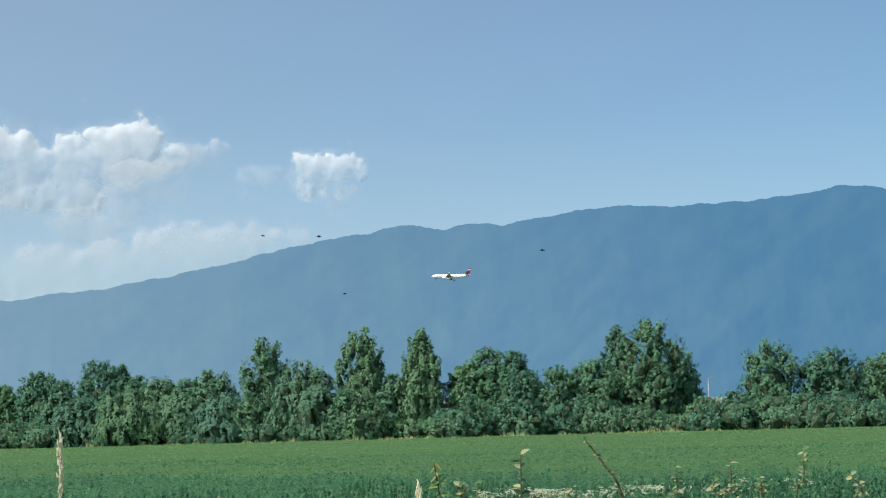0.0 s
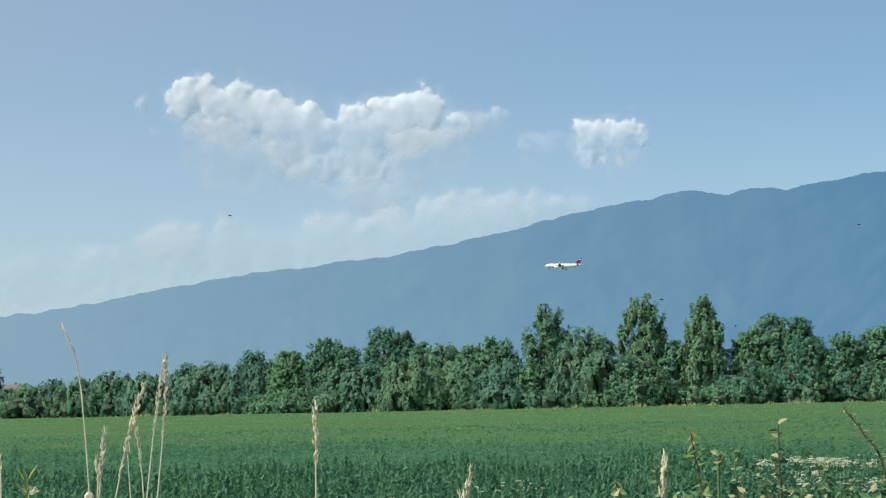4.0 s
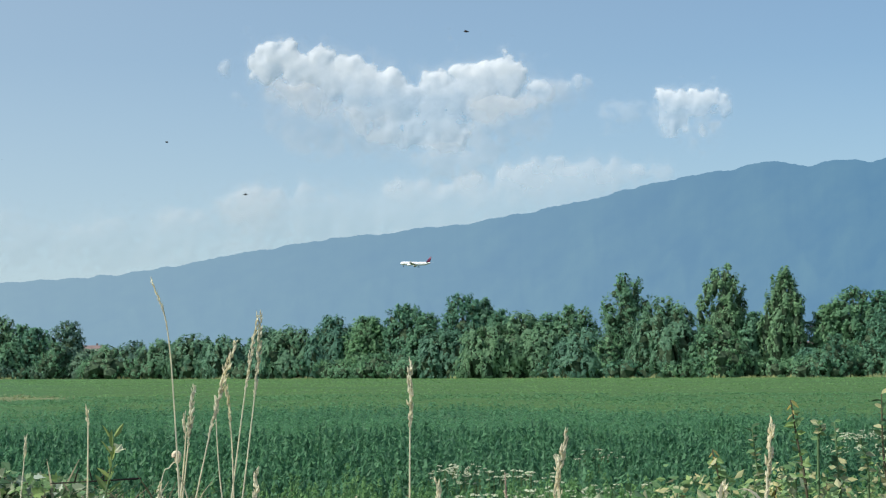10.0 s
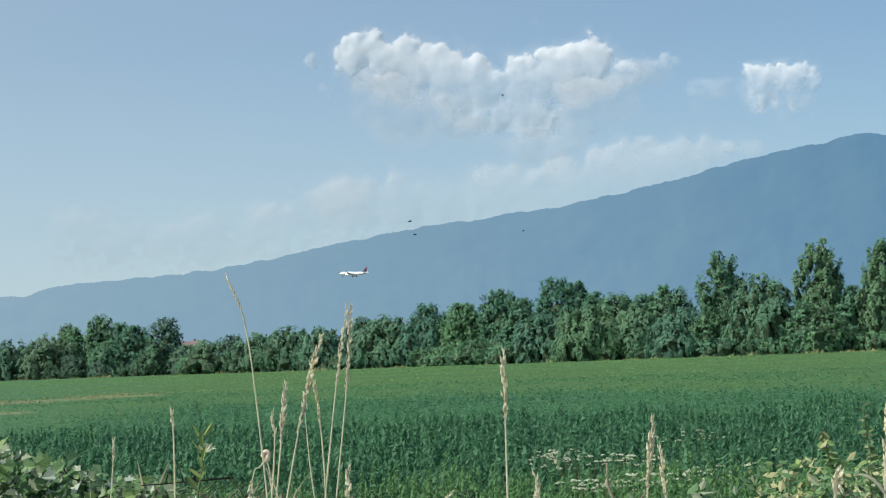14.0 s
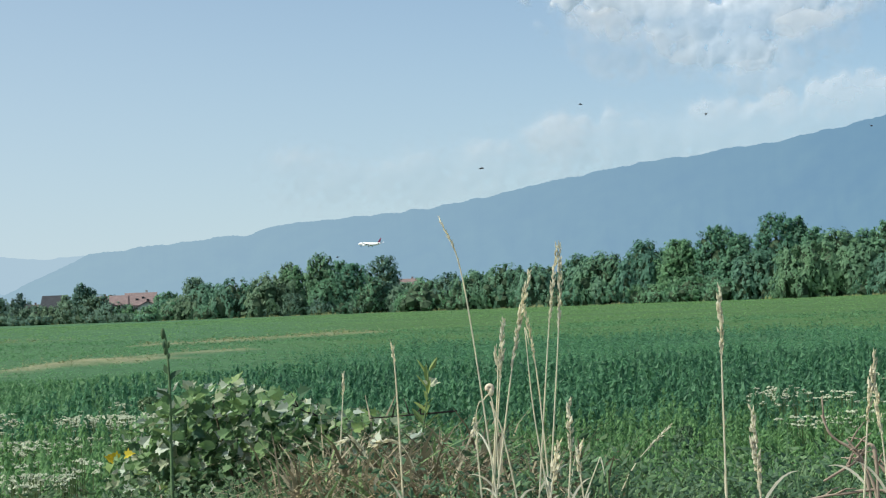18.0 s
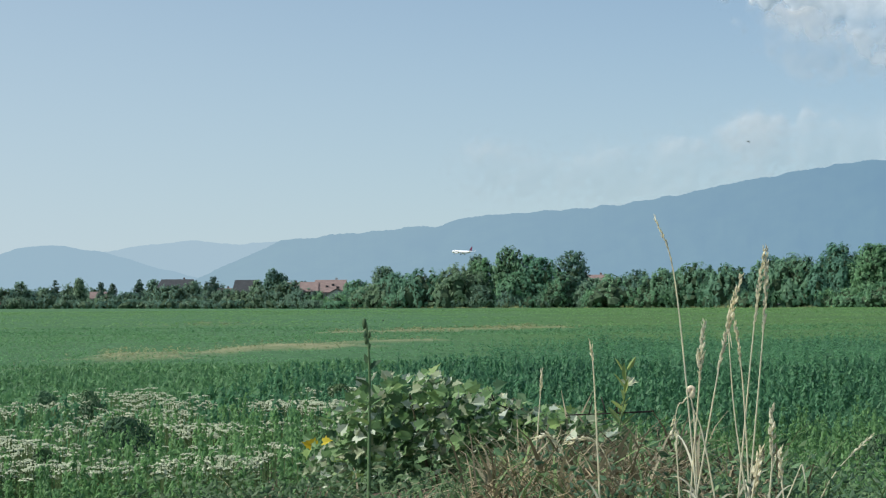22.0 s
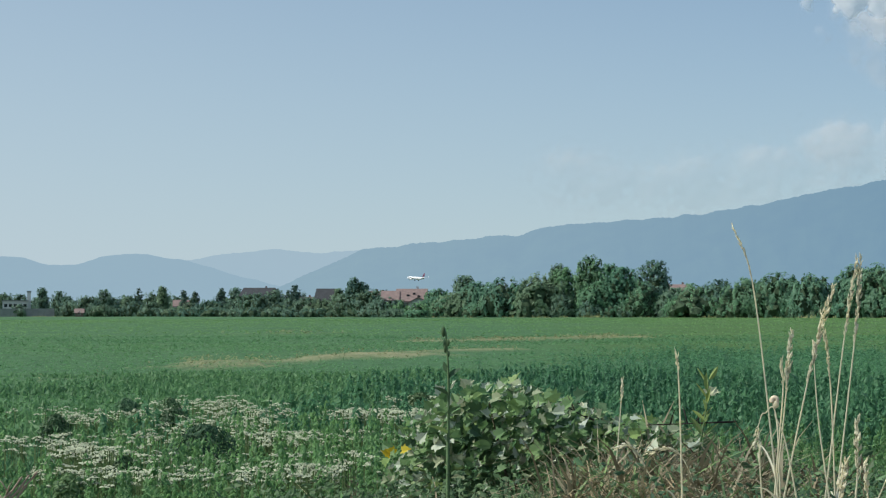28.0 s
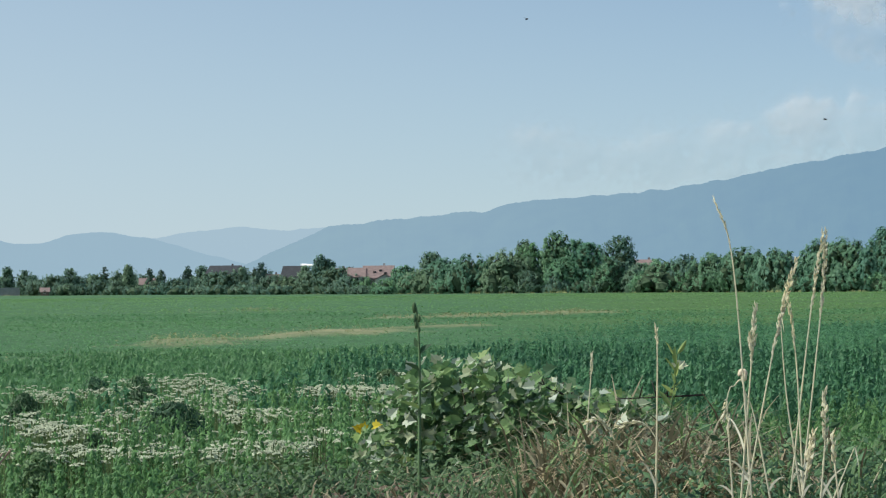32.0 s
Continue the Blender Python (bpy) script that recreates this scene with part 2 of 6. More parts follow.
# tan strips where the crop is thin: from x, y to x, y, half width, share
BARE = [(-20.5, 35.0, -20.2, 44.0, 0.30, 0.22), (-21.4, 47.5, -20.3, 54.0, 2.0, 1.0), (-20.6, 55.0, -19.9, 65.0, 1.3, 0.6), (-27.2, 86.0, -23.0, 99.0, 2.0, 0.9), (-51.5, 114.0, -47.5, 122.0, 0.8, 0.4)]


def bareness(x, y):
    out = np.zeros(len(x))
    p = np.column_stack([x, y])
    wob = 0.5 * fractal(p * 0.45, 4, 31)
    ragged = smooth(-0.75, 0.35, fractal(p * (0.9, 0.5), 3, 33))
    for x0, y0, x1, y1, half, strong in BARE:
        k = np.clip(((x - x0) * (x1 - x0) + (y - y0) * (y1 - y0)) / ((x1 - x0) ** 2 + (y1 - y0) ** 2), 0, 1)
        d = np.hypot(x - x0 - k * (x1 - x0), (y - y0 - k * (y1 - y0)) * 0.6) / half
        out = np.maximum(out, strong * (1 - smooth(0.55, 1.25, d + wob)) * (0.55 + 0.45 * ragged))
    return out


def tall_crop(x, y):
    """Where the dark, tall crop stands: to about 65 m ahead, nearer on the left."""
    edge = 66 - 1.1 * np.clip(x, 0, 40) + 1.5 * np.clip(x + 8, -60, 0) + 4 * grain(np.column_stack([x, y]) * 0.15, 12)
    return (1 - smooth(-4, 4, y - np.maximum(edge, 24))) * smooth(-1.8, 1.8, x + 7.2 + 0.10 * y + 0.8 * grain(np.column_stack([x, y]) * 0.3, 13))


def field_reach(az):
    return np.interp(az, [-34, -27, -22, -19, -12, -6, 0, 8, 20], [880, 835, 630, 552, 494, 424, 374, 344, 334])


def build_canopy():
    """The closed surface of the crop, seen from low down."""
    k = np.linspace(0, 1, 260) ** 2.4
    a = np.linspace(-42, 34, 300)
    kk, aa = np.meshgrid(k, a, indexing="ij")
    rr = 24 + kk * (field_reach(aa) - 24)
    x, y = (rr * np.sin(np.radians(aa))).ravel(), (rr * np.cos(np.radians(aa))).ravel()
    p = np.column_stack([x, y])
    bare = bareness(x, y)
    z = 0.33 + 0.035 * fractal(p * 1.6, 3, 21) + 0.05 * grain(p * 0.12, 22) - 0.04 * tall_crop(x, y)
    z = z - 0.20 * (1 - smooth(24, 70, rr.ravel())) * (1 - bare) * (0.3 + 0.7 * tall_crop(x, y)) + 0.07 * bare - 0.10 * (1 - smooth(24, 30, rr.ravel()))
    m, t, b = shader("field_crop")
    near = ramp(t, mottle(t, 2.4, 8), [(0.3, (0.038, 0.105, 0.046)), (0.7, (0.076, 0.178, 0.072))])
    farc = ramp(t, mottle(t, 1.6, 10, rough=0.75), [(0.32, (0.038, 0.094, 0.030)), (0.68, (0.092, 0.185, 0.052))])
    wide = ramp(t, mottle(t, 0.035, 4), [(0.35, (0.86, 0.92, 0.95)), (0.65, (1.06, 1.02, 0.95))])
    tan = ramp(t, mottle(t, 1.1, 8), [(0.3, (0.20, 0.20, 0.10)), (0.7, (0.42, 0.36, 0.22))])
    # tall marks the dark crop and the shade painted towards the left
    ta = t.nodes.new("ShaderNodeAttribute")
    ta.attribute_name = "tall"
    ba = t.nodes.new("ShaderNodeAttribute")
    ba.attribute_name = "bare"
    col = blend(t, ta.outputs["Fac"], farc, near)
    col = blend(t, 1.0, col, wide, "MULTIPLY")
    col = blend(t, ba.outputs["Fac"], col, tan)
    t.links.new(col, b.inputs["Base Color"])
    b.inputs["Roughness"].default_value = 0.9
    relief(t, b, mottle(t, 5.0, 6), 0.8, 0.12)
    me = mesh_of("field_crop", np.column_stack([x, y, z]), grid_faces(len(k), len(a)), m, True)
    # the left is coloured darker too, for the shaded leaf sides seen there
    for name, values in (("tall", np.maximum(tall_crop(x, y), 0.9 * smooth(-10, -18, aa.ravel()))), ("bare", bare * 0.72)):
        me.attributes.new(name, "FLOAT", "POINT").data.foreach_set("value", values.astype(np.float32))
    return tagged(new("field_crop", me), "wide green crop field with thin tan strips", "crop field", kind="stuff")


build_canopy()


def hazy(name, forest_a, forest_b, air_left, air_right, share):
    """Far forest, haze painted in as a glowing air colour, brighter towards the sun."""
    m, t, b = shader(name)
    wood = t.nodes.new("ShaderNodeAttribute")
    wood.attribute_name = "woods_haze"
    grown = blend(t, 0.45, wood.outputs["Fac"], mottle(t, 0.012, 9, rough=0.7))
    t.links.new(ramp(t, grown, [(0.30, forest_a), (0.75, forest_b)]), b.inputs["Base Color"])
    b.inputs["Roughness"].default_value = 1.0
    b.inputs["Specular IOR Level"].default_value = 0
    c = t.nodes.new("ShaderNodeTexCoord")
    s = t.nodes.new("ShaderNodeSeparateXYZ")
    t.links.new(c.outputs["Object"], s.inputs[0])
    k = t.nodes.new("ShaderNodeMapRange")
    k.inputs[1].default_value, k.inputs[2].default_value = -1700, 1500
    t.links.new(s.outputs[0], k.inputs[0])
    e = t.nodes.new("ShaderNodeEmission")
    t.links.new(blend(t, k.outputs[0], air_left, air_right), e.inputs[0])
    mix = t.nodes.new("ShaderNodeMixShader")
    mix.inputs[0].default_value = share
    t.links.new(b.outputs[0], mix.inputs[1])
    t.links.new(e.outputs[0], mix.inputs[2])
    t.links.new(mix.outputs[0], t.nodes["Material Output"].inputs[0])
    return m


def build_range(name, label, foot, top, az_a, az_b, heights, seed, rough, material, steps=320):
    """A wooded range: foot and ridge at those distances, heights of its crest in degrees over the azimuth."""
    a = np.linspace(az_a, az_b, steps)
    crest = np.interp(a, heights[0::2], heights[1::2])
    width = max(3, int(0.35 / (a[1] - a[0])))
    pad = np.pad(crest, width, mode="edge")
    crest = np.convolve(pad, np.hanning(2 * width + 1) / np.hanning(2 * width + 1).sum(), "same")[width:-width]
    crest = crest + 0.02 + 0.045 * smooth(-3, 3, a) + rough * (0.04 * fractal(np.column_stack([a * 2.2, a * 0]), 3, seed) + 0.014 * grain(np.column_stack([a * 22, a * 0]), seed + 5))
    k = np.linspace(0, 1.2, 56)
    kk, aa = np.meshgrid(k, a, indexing="ij")
    d = foot + (top - foot) * kk
    x, y = (d * np.sin(np.radians(aa))).ravel(), (d * np.cos(np.radians(aa))).ravel()
    peak = (top * np.tan(np.radians(crest)))[None, :]
    rise = np.where(kk <= 1, np.minimum(kk, 1) ** 1.15, 1 - (kk - 1) * 1.5)
    lie = np.column_stack([(aa * 0.45 + kk * 0.5).ravel(), (kk * 1.5 - aa * 0.10).ravel()])
    gully = np.abs(fractal(lie, 3, seed + 9)).reshape(kk.shape)
    fine = fractal(lie * 4, 4, seed + 3).reshape(kk.shape)
    slope = np.clip(kk * (1 - kk) * 4, 0, 1)
    z = peak * (rise - slope * 0.035 * (0.5 - gully) + slope * 0.02 * fine) - 2
    me = mesh_of(name, np.column_stack([x, y, z.ravel()]), grid_faces(len(k), len(a)), material, True)
    streak = fractal(np.column_stack([(aa * 1.3 - kk * 12).ravel(), (kk * 2.2 + aa * 0.4).ravel()]), 4, seed + 11).ravel()
    # forest tone raised towards the foot, painting in thicker haze there
    woods_haze = 0.38 + (0.34 * streak + 0.25 * fine.ravel()) * (0.35 + 0.65 * smooth(-6, 12, aa.ravel())) * (1 - 0.5 * kk.ravel()) + 0.22 * (1 - kk.ravel())
    me.attributes.new("woods_haze", "FLOAT", "POINT").data.foreach_set("value", woods_haze.astype(np.float32))
    return tagged(new(name, me), label, "mountain", kind="structure")


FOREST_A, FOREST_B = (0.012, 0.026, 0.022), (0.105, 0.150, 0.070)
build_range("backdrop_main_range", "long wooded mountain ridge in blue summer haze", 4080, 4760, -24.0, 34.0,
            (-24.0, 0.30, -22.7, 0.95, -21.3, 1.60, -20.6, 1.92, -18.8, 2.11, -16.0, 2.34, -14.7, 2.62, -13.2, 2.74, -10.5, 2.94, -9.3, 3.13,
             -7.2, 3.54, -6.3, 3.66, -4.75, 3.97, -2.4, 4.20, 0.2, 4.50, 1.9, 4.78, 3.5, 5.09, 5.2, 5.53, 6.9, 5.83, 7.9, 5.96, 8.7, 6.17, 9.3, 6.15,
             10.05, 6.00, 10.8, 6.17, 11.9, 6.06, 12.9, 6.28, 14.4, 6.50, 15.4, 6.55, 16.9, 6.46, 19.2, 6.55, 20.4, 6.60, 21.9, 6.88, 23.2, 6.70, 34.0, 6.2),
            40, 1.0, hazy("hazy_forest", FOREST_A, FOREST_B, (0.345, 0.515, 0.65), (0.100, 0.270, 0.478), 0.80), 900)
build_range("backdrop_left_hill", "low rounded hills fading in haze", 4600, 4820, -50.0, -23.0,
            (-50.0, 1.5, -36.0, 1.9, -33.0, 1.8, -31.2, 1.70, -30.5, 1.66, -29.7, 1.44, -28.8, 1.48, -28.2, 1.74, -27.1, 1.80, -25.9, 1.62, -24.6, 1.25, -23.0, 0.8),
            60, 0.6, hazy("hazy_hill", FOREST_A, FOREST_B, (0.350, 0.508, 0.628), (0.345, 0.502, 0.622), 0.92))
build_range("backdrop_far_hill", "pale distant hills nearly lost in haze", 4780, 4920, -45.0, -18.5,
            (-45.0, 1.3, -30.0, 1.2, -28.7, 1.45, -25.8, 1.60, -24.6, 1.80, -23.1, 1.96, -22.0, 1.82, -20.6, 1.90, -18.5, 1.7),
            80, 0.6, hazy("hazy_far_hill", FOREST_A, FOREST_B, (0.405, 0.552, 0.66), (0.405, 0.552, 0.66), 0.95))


# ---- clouds ----
def build_cloud(name, label, puffs, body, seed, swell=9, soft=0.22, wide=1.0, d=4900.0):
    """A heap of vapour: puffs as azimuth, height, radius in degrees; its density thins out to nothing at the rim."""
    deg = d * math.pi / 180
    tone = (0.88, 0.88, 0.88, 1) if wide == 1.0 else (0.86, 0.81, 0.77, 1)
    p = np.array(puffs, float).reshape(-1, 3)
    a0, a1 = (p[:, 0] - p[:, 2] * 2.0 * wide).min(), (p[:, 0] + p[:, 2] * 2.0 * wide).max()
    e0, e1 = (p[:, 1] - p[:, 2] * 2.0).min(), (p[:, 1] + p[:, 2] * 2.0).max()
    step = max(0.022, (a1 - a0) / 340)
    ga, ge = np.arange(a0, a1, step), np.arange(e0, e1, step)
    ee, aa = np.meshgrid(ge, ga, indexing="ij")
    q = np.column_stack([aa.ravel(), ee.ravel()])
    rng = np.random.default_rng(seed)
    heaps = []
    for pa, pe, pr in p:                     # each puff swells into smaller ones, most of them on its upper side
        heaps.append((pa, pe, pr))
        for _ in range(swell):
            b1, q1 = rng.uniform(-0.5, 3.64), rng.uniform(0.45, 0.95)
            ca, ce, cr = pa + pr * q1 * math.cos(b1), pe + pr * q1 * 0.85 * math.sin(b1), pr * rng.uniform(0.28, 0.50)
            heaps.append((ca, ce, cr))
            for _ in range(3):
                b2 = rng.uniform(-0.3, 3.44)
                heaps.append((ca + cr * 0.75 * math.cos(b2), ce + cr * 0.75 * math.sin(b2), cr * rng.uniform(0.30, 0.5)))
    wa = aa + 0.13 * fractal(q * 3.0, 4, seed).reshape(aa.shape)
    we = ee + 0.12 * fractal(q * 3.0 + 50, 4, seed + 20).reshape(aa.shape)
    swollen, bulk = np.zeros(aa.shape), np.zeros(aa.shape)
    for pa, pe, pr in heaps:
        i0, i1 = np.searchsorted(ge, [pe - 1.9 * pr - 0.2, pe + 1.3 * pr + 0.2])
        j0, j1 = np.searchsorted(ga, [pa - 1.4 * pr * wide - 0.2, pa + 1.4 * pr * wide + 0.2])
        cut = (slice(i0, i1), slice(j0, j1))
        dv = we[cut] - pe
        r2 = ((((wa[cut] - pa) / wide) ** 2 + np.where(dv < 0, dv * 0.70, dv) ** 2) / pr ** 2) / 1.3
        swollen[cut] += (pr * np.clip(1 - r2, 0, 1) ** 1.2) ** 3
    for pa, pe, pr in p:
        dv = we - pe
        bulk += np.exp(-(((wa - pa) / wide) ** 2 + np.where(dv < 0, dv * 0.7, dv) ** 2) / (pr * 1.25) ** 2)
    fine = fractal(q * 3.0, 5, seed + 40).reshape(aa.shape)
    thick = swollen ** (1 / 3)
    mid = np.average(p[:, 1], weights=p[:, 2])
    low = 1 - smooth(-0.7, 0.6, we - mid)    # the underside frays
    crisp = smooth(0.03, soft + 0.30 * low, thick + 0.05 * fine)
    loose = smooth(0.10, 0.95, bulk * (0.75 + 0.5 * fine))
    dense = np.clip(np.maximum(crisp * (1 - 0.6 * low), loose * (0.15 + 0.4 * low)), 0, 1) * np.clip(0.95 + 0.15 * fine, 0, 1) * body
    thick = thick * 0.9 + 0.30 * np.sqrt(np.clip(bulk, 0, 3)) + 0.03 * fine
    for _ in range(9):
        thick[1:-1, 1:-1] = (thick[1:-1, 1:-1] * 2 + thick[:-2, 1:-1] + thick[2:, 1:-1] + thick[1:-1, :-2] + thick[1:-1, 2:]) / 6
    depth = thick * deg * 0.21
    dist = d - depth
    ra, re = np.radians(aa), np.radians(ee)
    v = np.column_stack([(dist * np.sin(ra)).ravel(), (dist * np.cos(ra)).ravel(), (d * np.tan(re)).ravel()])
    m, t, b = shader(name + "_vapour")
    b.inputs["Base Color"].default_value = tone
    b.inputs["Emission Color"].default_value = (0.88, 0.94, 1, 1)   # glow added for light scattered about inside the cloud
    b.inputs["Emission Strength"].default_value = 0.09
    b.inputs["Roughness"].default_value = 1.0
    b.inputs["Specular IOR Level"].default_value = 0
    at_ = t.nodes.new("ShaderNodeAttribute")
    at_.attribute_name = "vapour"
    tr = t.nodes.new("ShaderNodeBsdfTranslucent")
    tr.inputs[0].default_value = tone
    mix = t.nodes.new("ShaderNodeMixShader")
    mix.inputs[0].default_value = 0.2
    clear = t.nodes.new("ShaderNodeBsdfTransparent")
    mask = t.nodes.new("ShaderNodeMixShader")
    t.links.new(b.outputs[0], mix.inputs[1])
    t.links.new(tr.outputs[0], mix.inputs[2])
    t.links.new(at_.outputs["Fac"], mask.inputs[0])
    t.links.new(clear.outputs[0], mask.inputs[1])
    t.links.new(mix.outputs[0], mask.inputs[2])
    t.links.new(mask.outputs[0], t.nodes["Material Output"].inputs[0])
    keep = dense.ravel()
    faces = grid_faces(len(ge), len(ga))
    faces = faces[keep[faces].max(axis=1) > 0.003]
    used = np.unique(faces)
    index = np.full(len(keep), -1)
    index[used] = np.arange(len(used))
    me = mesh_of(name, v[used], index[faces], m, True)
    me.attributes.new("vapour", "FLOAT", "POINT").data.foreach_set("value", keep[used].astype(np.float32))
    return tagged(new("cloud", me), label, "cloud", kind="structure")


build_cloud("heap_cloud", "large white cumulus cloud with ragged grey underside",
            (-5.95, 9.35, 0.48, -5.5, 9.5, 0.4, -6.2, 9.05, 0.42, -5.2, 9, 0.5, -4.4, 9.4, 0.44, -4.75, 8.9, 0.5, -3.6, 9.02, 0.48, -3.1, 8.92, 0.37, -4.2, 8.55, 0.53, -3.3, 8.45, 0.61, -2.5, 8.6, 0.53, -2.2, 8.25, 0.63, -2.9, 8.05, 0.5, -1.75, 8.1, 0.48, -1, 8.5, 0.5, -0.6, 8.1, 0.58, -1.3, 7.75, 0.48, -0.1, 8.75, 0.48, 0.55, 8.75, 0.55, 1.05, 9.1, 0.42, 1.45, 8.9, 0.37, 1.15, 8.5, 0.48, 2, 8.45, 0.34, 2.35, 8.25, 0.29, -2.3, 7.22, 0.32, -1.85, 7.15, 0.32, -1.1, 7.25, 0.42, -0.6, 7.3, 0.37, -0.2, 7.02, 0.24, 0.2, 8.3, 0.48), 0.80, 3)
build_cloud("small_cloud", "small white cumulus puff with a flat top",
            (5.85, 8.02, 0.34, 6.3, 7.97, 0.36, 6.75, 8.05, 0.30, 7.2, 8.05, 0.34, 7.55, 7.87, 0.30, 6.15, 7.74, 0.40, 6.85, 7.74, 0.42), 0.76, 7)
build_cloud("veil_cloud", "thin grey veil hanging under the large cloud", (0.6, 7.9, 0.7, 1.6, 7.8, 0.6, -0.9, 6.5, 0.5, 0.0, 6.2, 0.45, -5.2, 7.7, 0.5, -4.5, 7.4, 0.45, -3.9, 7.7, 0.5, -4.8, 8.2, 0.6, -5.6, 8.4, 0.5, -3.4, 7.4, 0.5, -2.6, 7.4, 0.5, 0.6, 7.3, 0.5, 2.6, 8.3, 0.4, 6.9, 7.2, 0.4), 0.42, 23, 5, 0.6, 1.3)
build_cloud("wisp_cloud", "thin ragged wisp of cloud", (4.3, 7.65, 0.33, 4.9, 7.7, 0.3, 3.2, 8.65, 0.28, 3.6, 8.5, 0.25, -7.35, 9.05, 0.25, -6.95, 8.12, 0.22, 2.9, 8.5, 0.25), 0.36, 11, 6, 0.25)
build_cloud("low_cloud", "pale low bank of cloud behind the ridge",
            (1.2, 5.8, 0.48, 1.9, 5.85, 0.5, 2.7, 5.9, 0.5, 3.5, 5.85, 0.5, 4.3, 5.8, 0.48, 5, 5.82, 0.42, 5.7, 5.9, 0.34, 1.5, 5.35, 0.7, 2.6, 5.35, 0.7, 3.4, 5.4, 0.63, -2.3, 5.35, 0.5, -1.6, 5.25, 0.53, -0.8, 5.25, 0.56, 0.1, 5.4, 0.56, -2, 4.8, 0.7, -0.8, 4.75, 0.7, 0.4, 4.9, 0.7, -6.6, 5.15, 0.48, -5.8, 5.05, 0.5, -4.9, 5.15, 0.48, -4.2, 5, 0.45, -6.2, 4.6, 0.7, -5, 4.6, 0.7, -3.6, 4.7, 0.56), 0.32, 15, 8, 0.42, 1.25)
build_cloud("haze_cloud", "faint veil of cloud near the horizon", (-14.4, 4.35, 0.60, -13.3, 4.0, 0.60, -11.3, 4.0, 0.62, -10.6, 4.2, 0.55, -8.6, 4.3, 0.7, -6.6, 4.9, 0.7), 0.28, 19, 4, 0.6, 1.8)


# ---- trees ----
def quads(centre, out, up, width, height):
    """One leaf card for each centre: out is its normal, up its long way."""
    side = np.cross(up, out)
    side /= np.linalg.norm(side, axis=1)[:, None] + 1e-9
    up2 = np.cross(out, side)
    w, h = side * width[:, None] / 2, up2 * height[:, None] / 2
    bow = out * (width[:, None] * 0.15)
    v = np.stack([centre - h, centre + w * 0.9 - bow, centre + h, centre - w * 0.9 - bow], 1).reshape(-1, 3)
    n = np.arange(len(centre))[:, None] * 4
    return v, n + np.array([[0, 1, 2, 3]])


def blades(centre, out, up, width, height):
    """One three-cornered leaf for each centre."""
    side = np.cross(up, out)
    side /= np.linalg.norm(side, axis=1)[:, None] + 1e-9
    up2 = np.cross(out, side)
    w, h = side * width[:, None] / 2, up2 * height[:, None] / 2
    v = np.stack([centre - h + w, centre + h, centre - h - w], 1).reshape(-1, 3)
    return v, np.arange(len(centre))[:, None] * 3 + np.array([[0, 1, 2]])


ENVELOPE = {  # half width of the crown, as a share, over its height
    "poplar": ((0, 0.12, 0.4, 0.7, 0.9, 1), (0.50, 0.80, 0.97, 0.80, 0.50, 0.14)),
    "column": ((0, 0.15, 0.5, 0.75, 0.92, 1), (0.55, 0.80, 0.97, 0.90, 0.64, 0.20)),
    "oak": ((0, 0.2, 0.55, 0.8, 0.93, 1), (0.70, 0.82, 1.0, 0.92, 0.64, 0.24)),
    "round": ((0, 0.3, 0.6, 0.8, 0.93, 1), (0.90, 1.0, 0.93, 0.74, 0.48, 0.22)),
    "willow": ((0, 0.3, 0.6, 0.8, 0.93, 1), (0.95, 1.0, 0.92, 0.74, 0.50, 0.25)),
    "bush": ((0, 0.3, 0.6, 0.85, 1), (1.0, 0.97, 0.84, 0.56, 0.25)),
    "mound": ((0, 0.3, 0.6, 0.85, 1), (1.0, 0.95, 0.78, 0.48, 0.20)),
    "spruce": ((0, 0.1, 0.5, 0.85, 1), (0.9, 1.0, 0.58, 0.20, 0.04)),
}
# how a bough grows: its lean outwards, its length to its width, its taper, and its width to the crown's
HABIT = {"poplar": (0.16, 2.6, 0.75, 0.155), "column": (0.24, 2.2, 0.65, 0.140), "oak": (0.55, 1.6, 0.5, 0.150), "round": (0.8, 1.15, 0.25, 0.175),
         "willow": (0.30, 1.5, -0.15, 0.190), "bush": (0.6, 0.95, 0.1, 0.190), "mound": (0.6, 0.8, 0.0, 0.120), "spruce": (1.6, 1.5, 0.5, 0.17)}


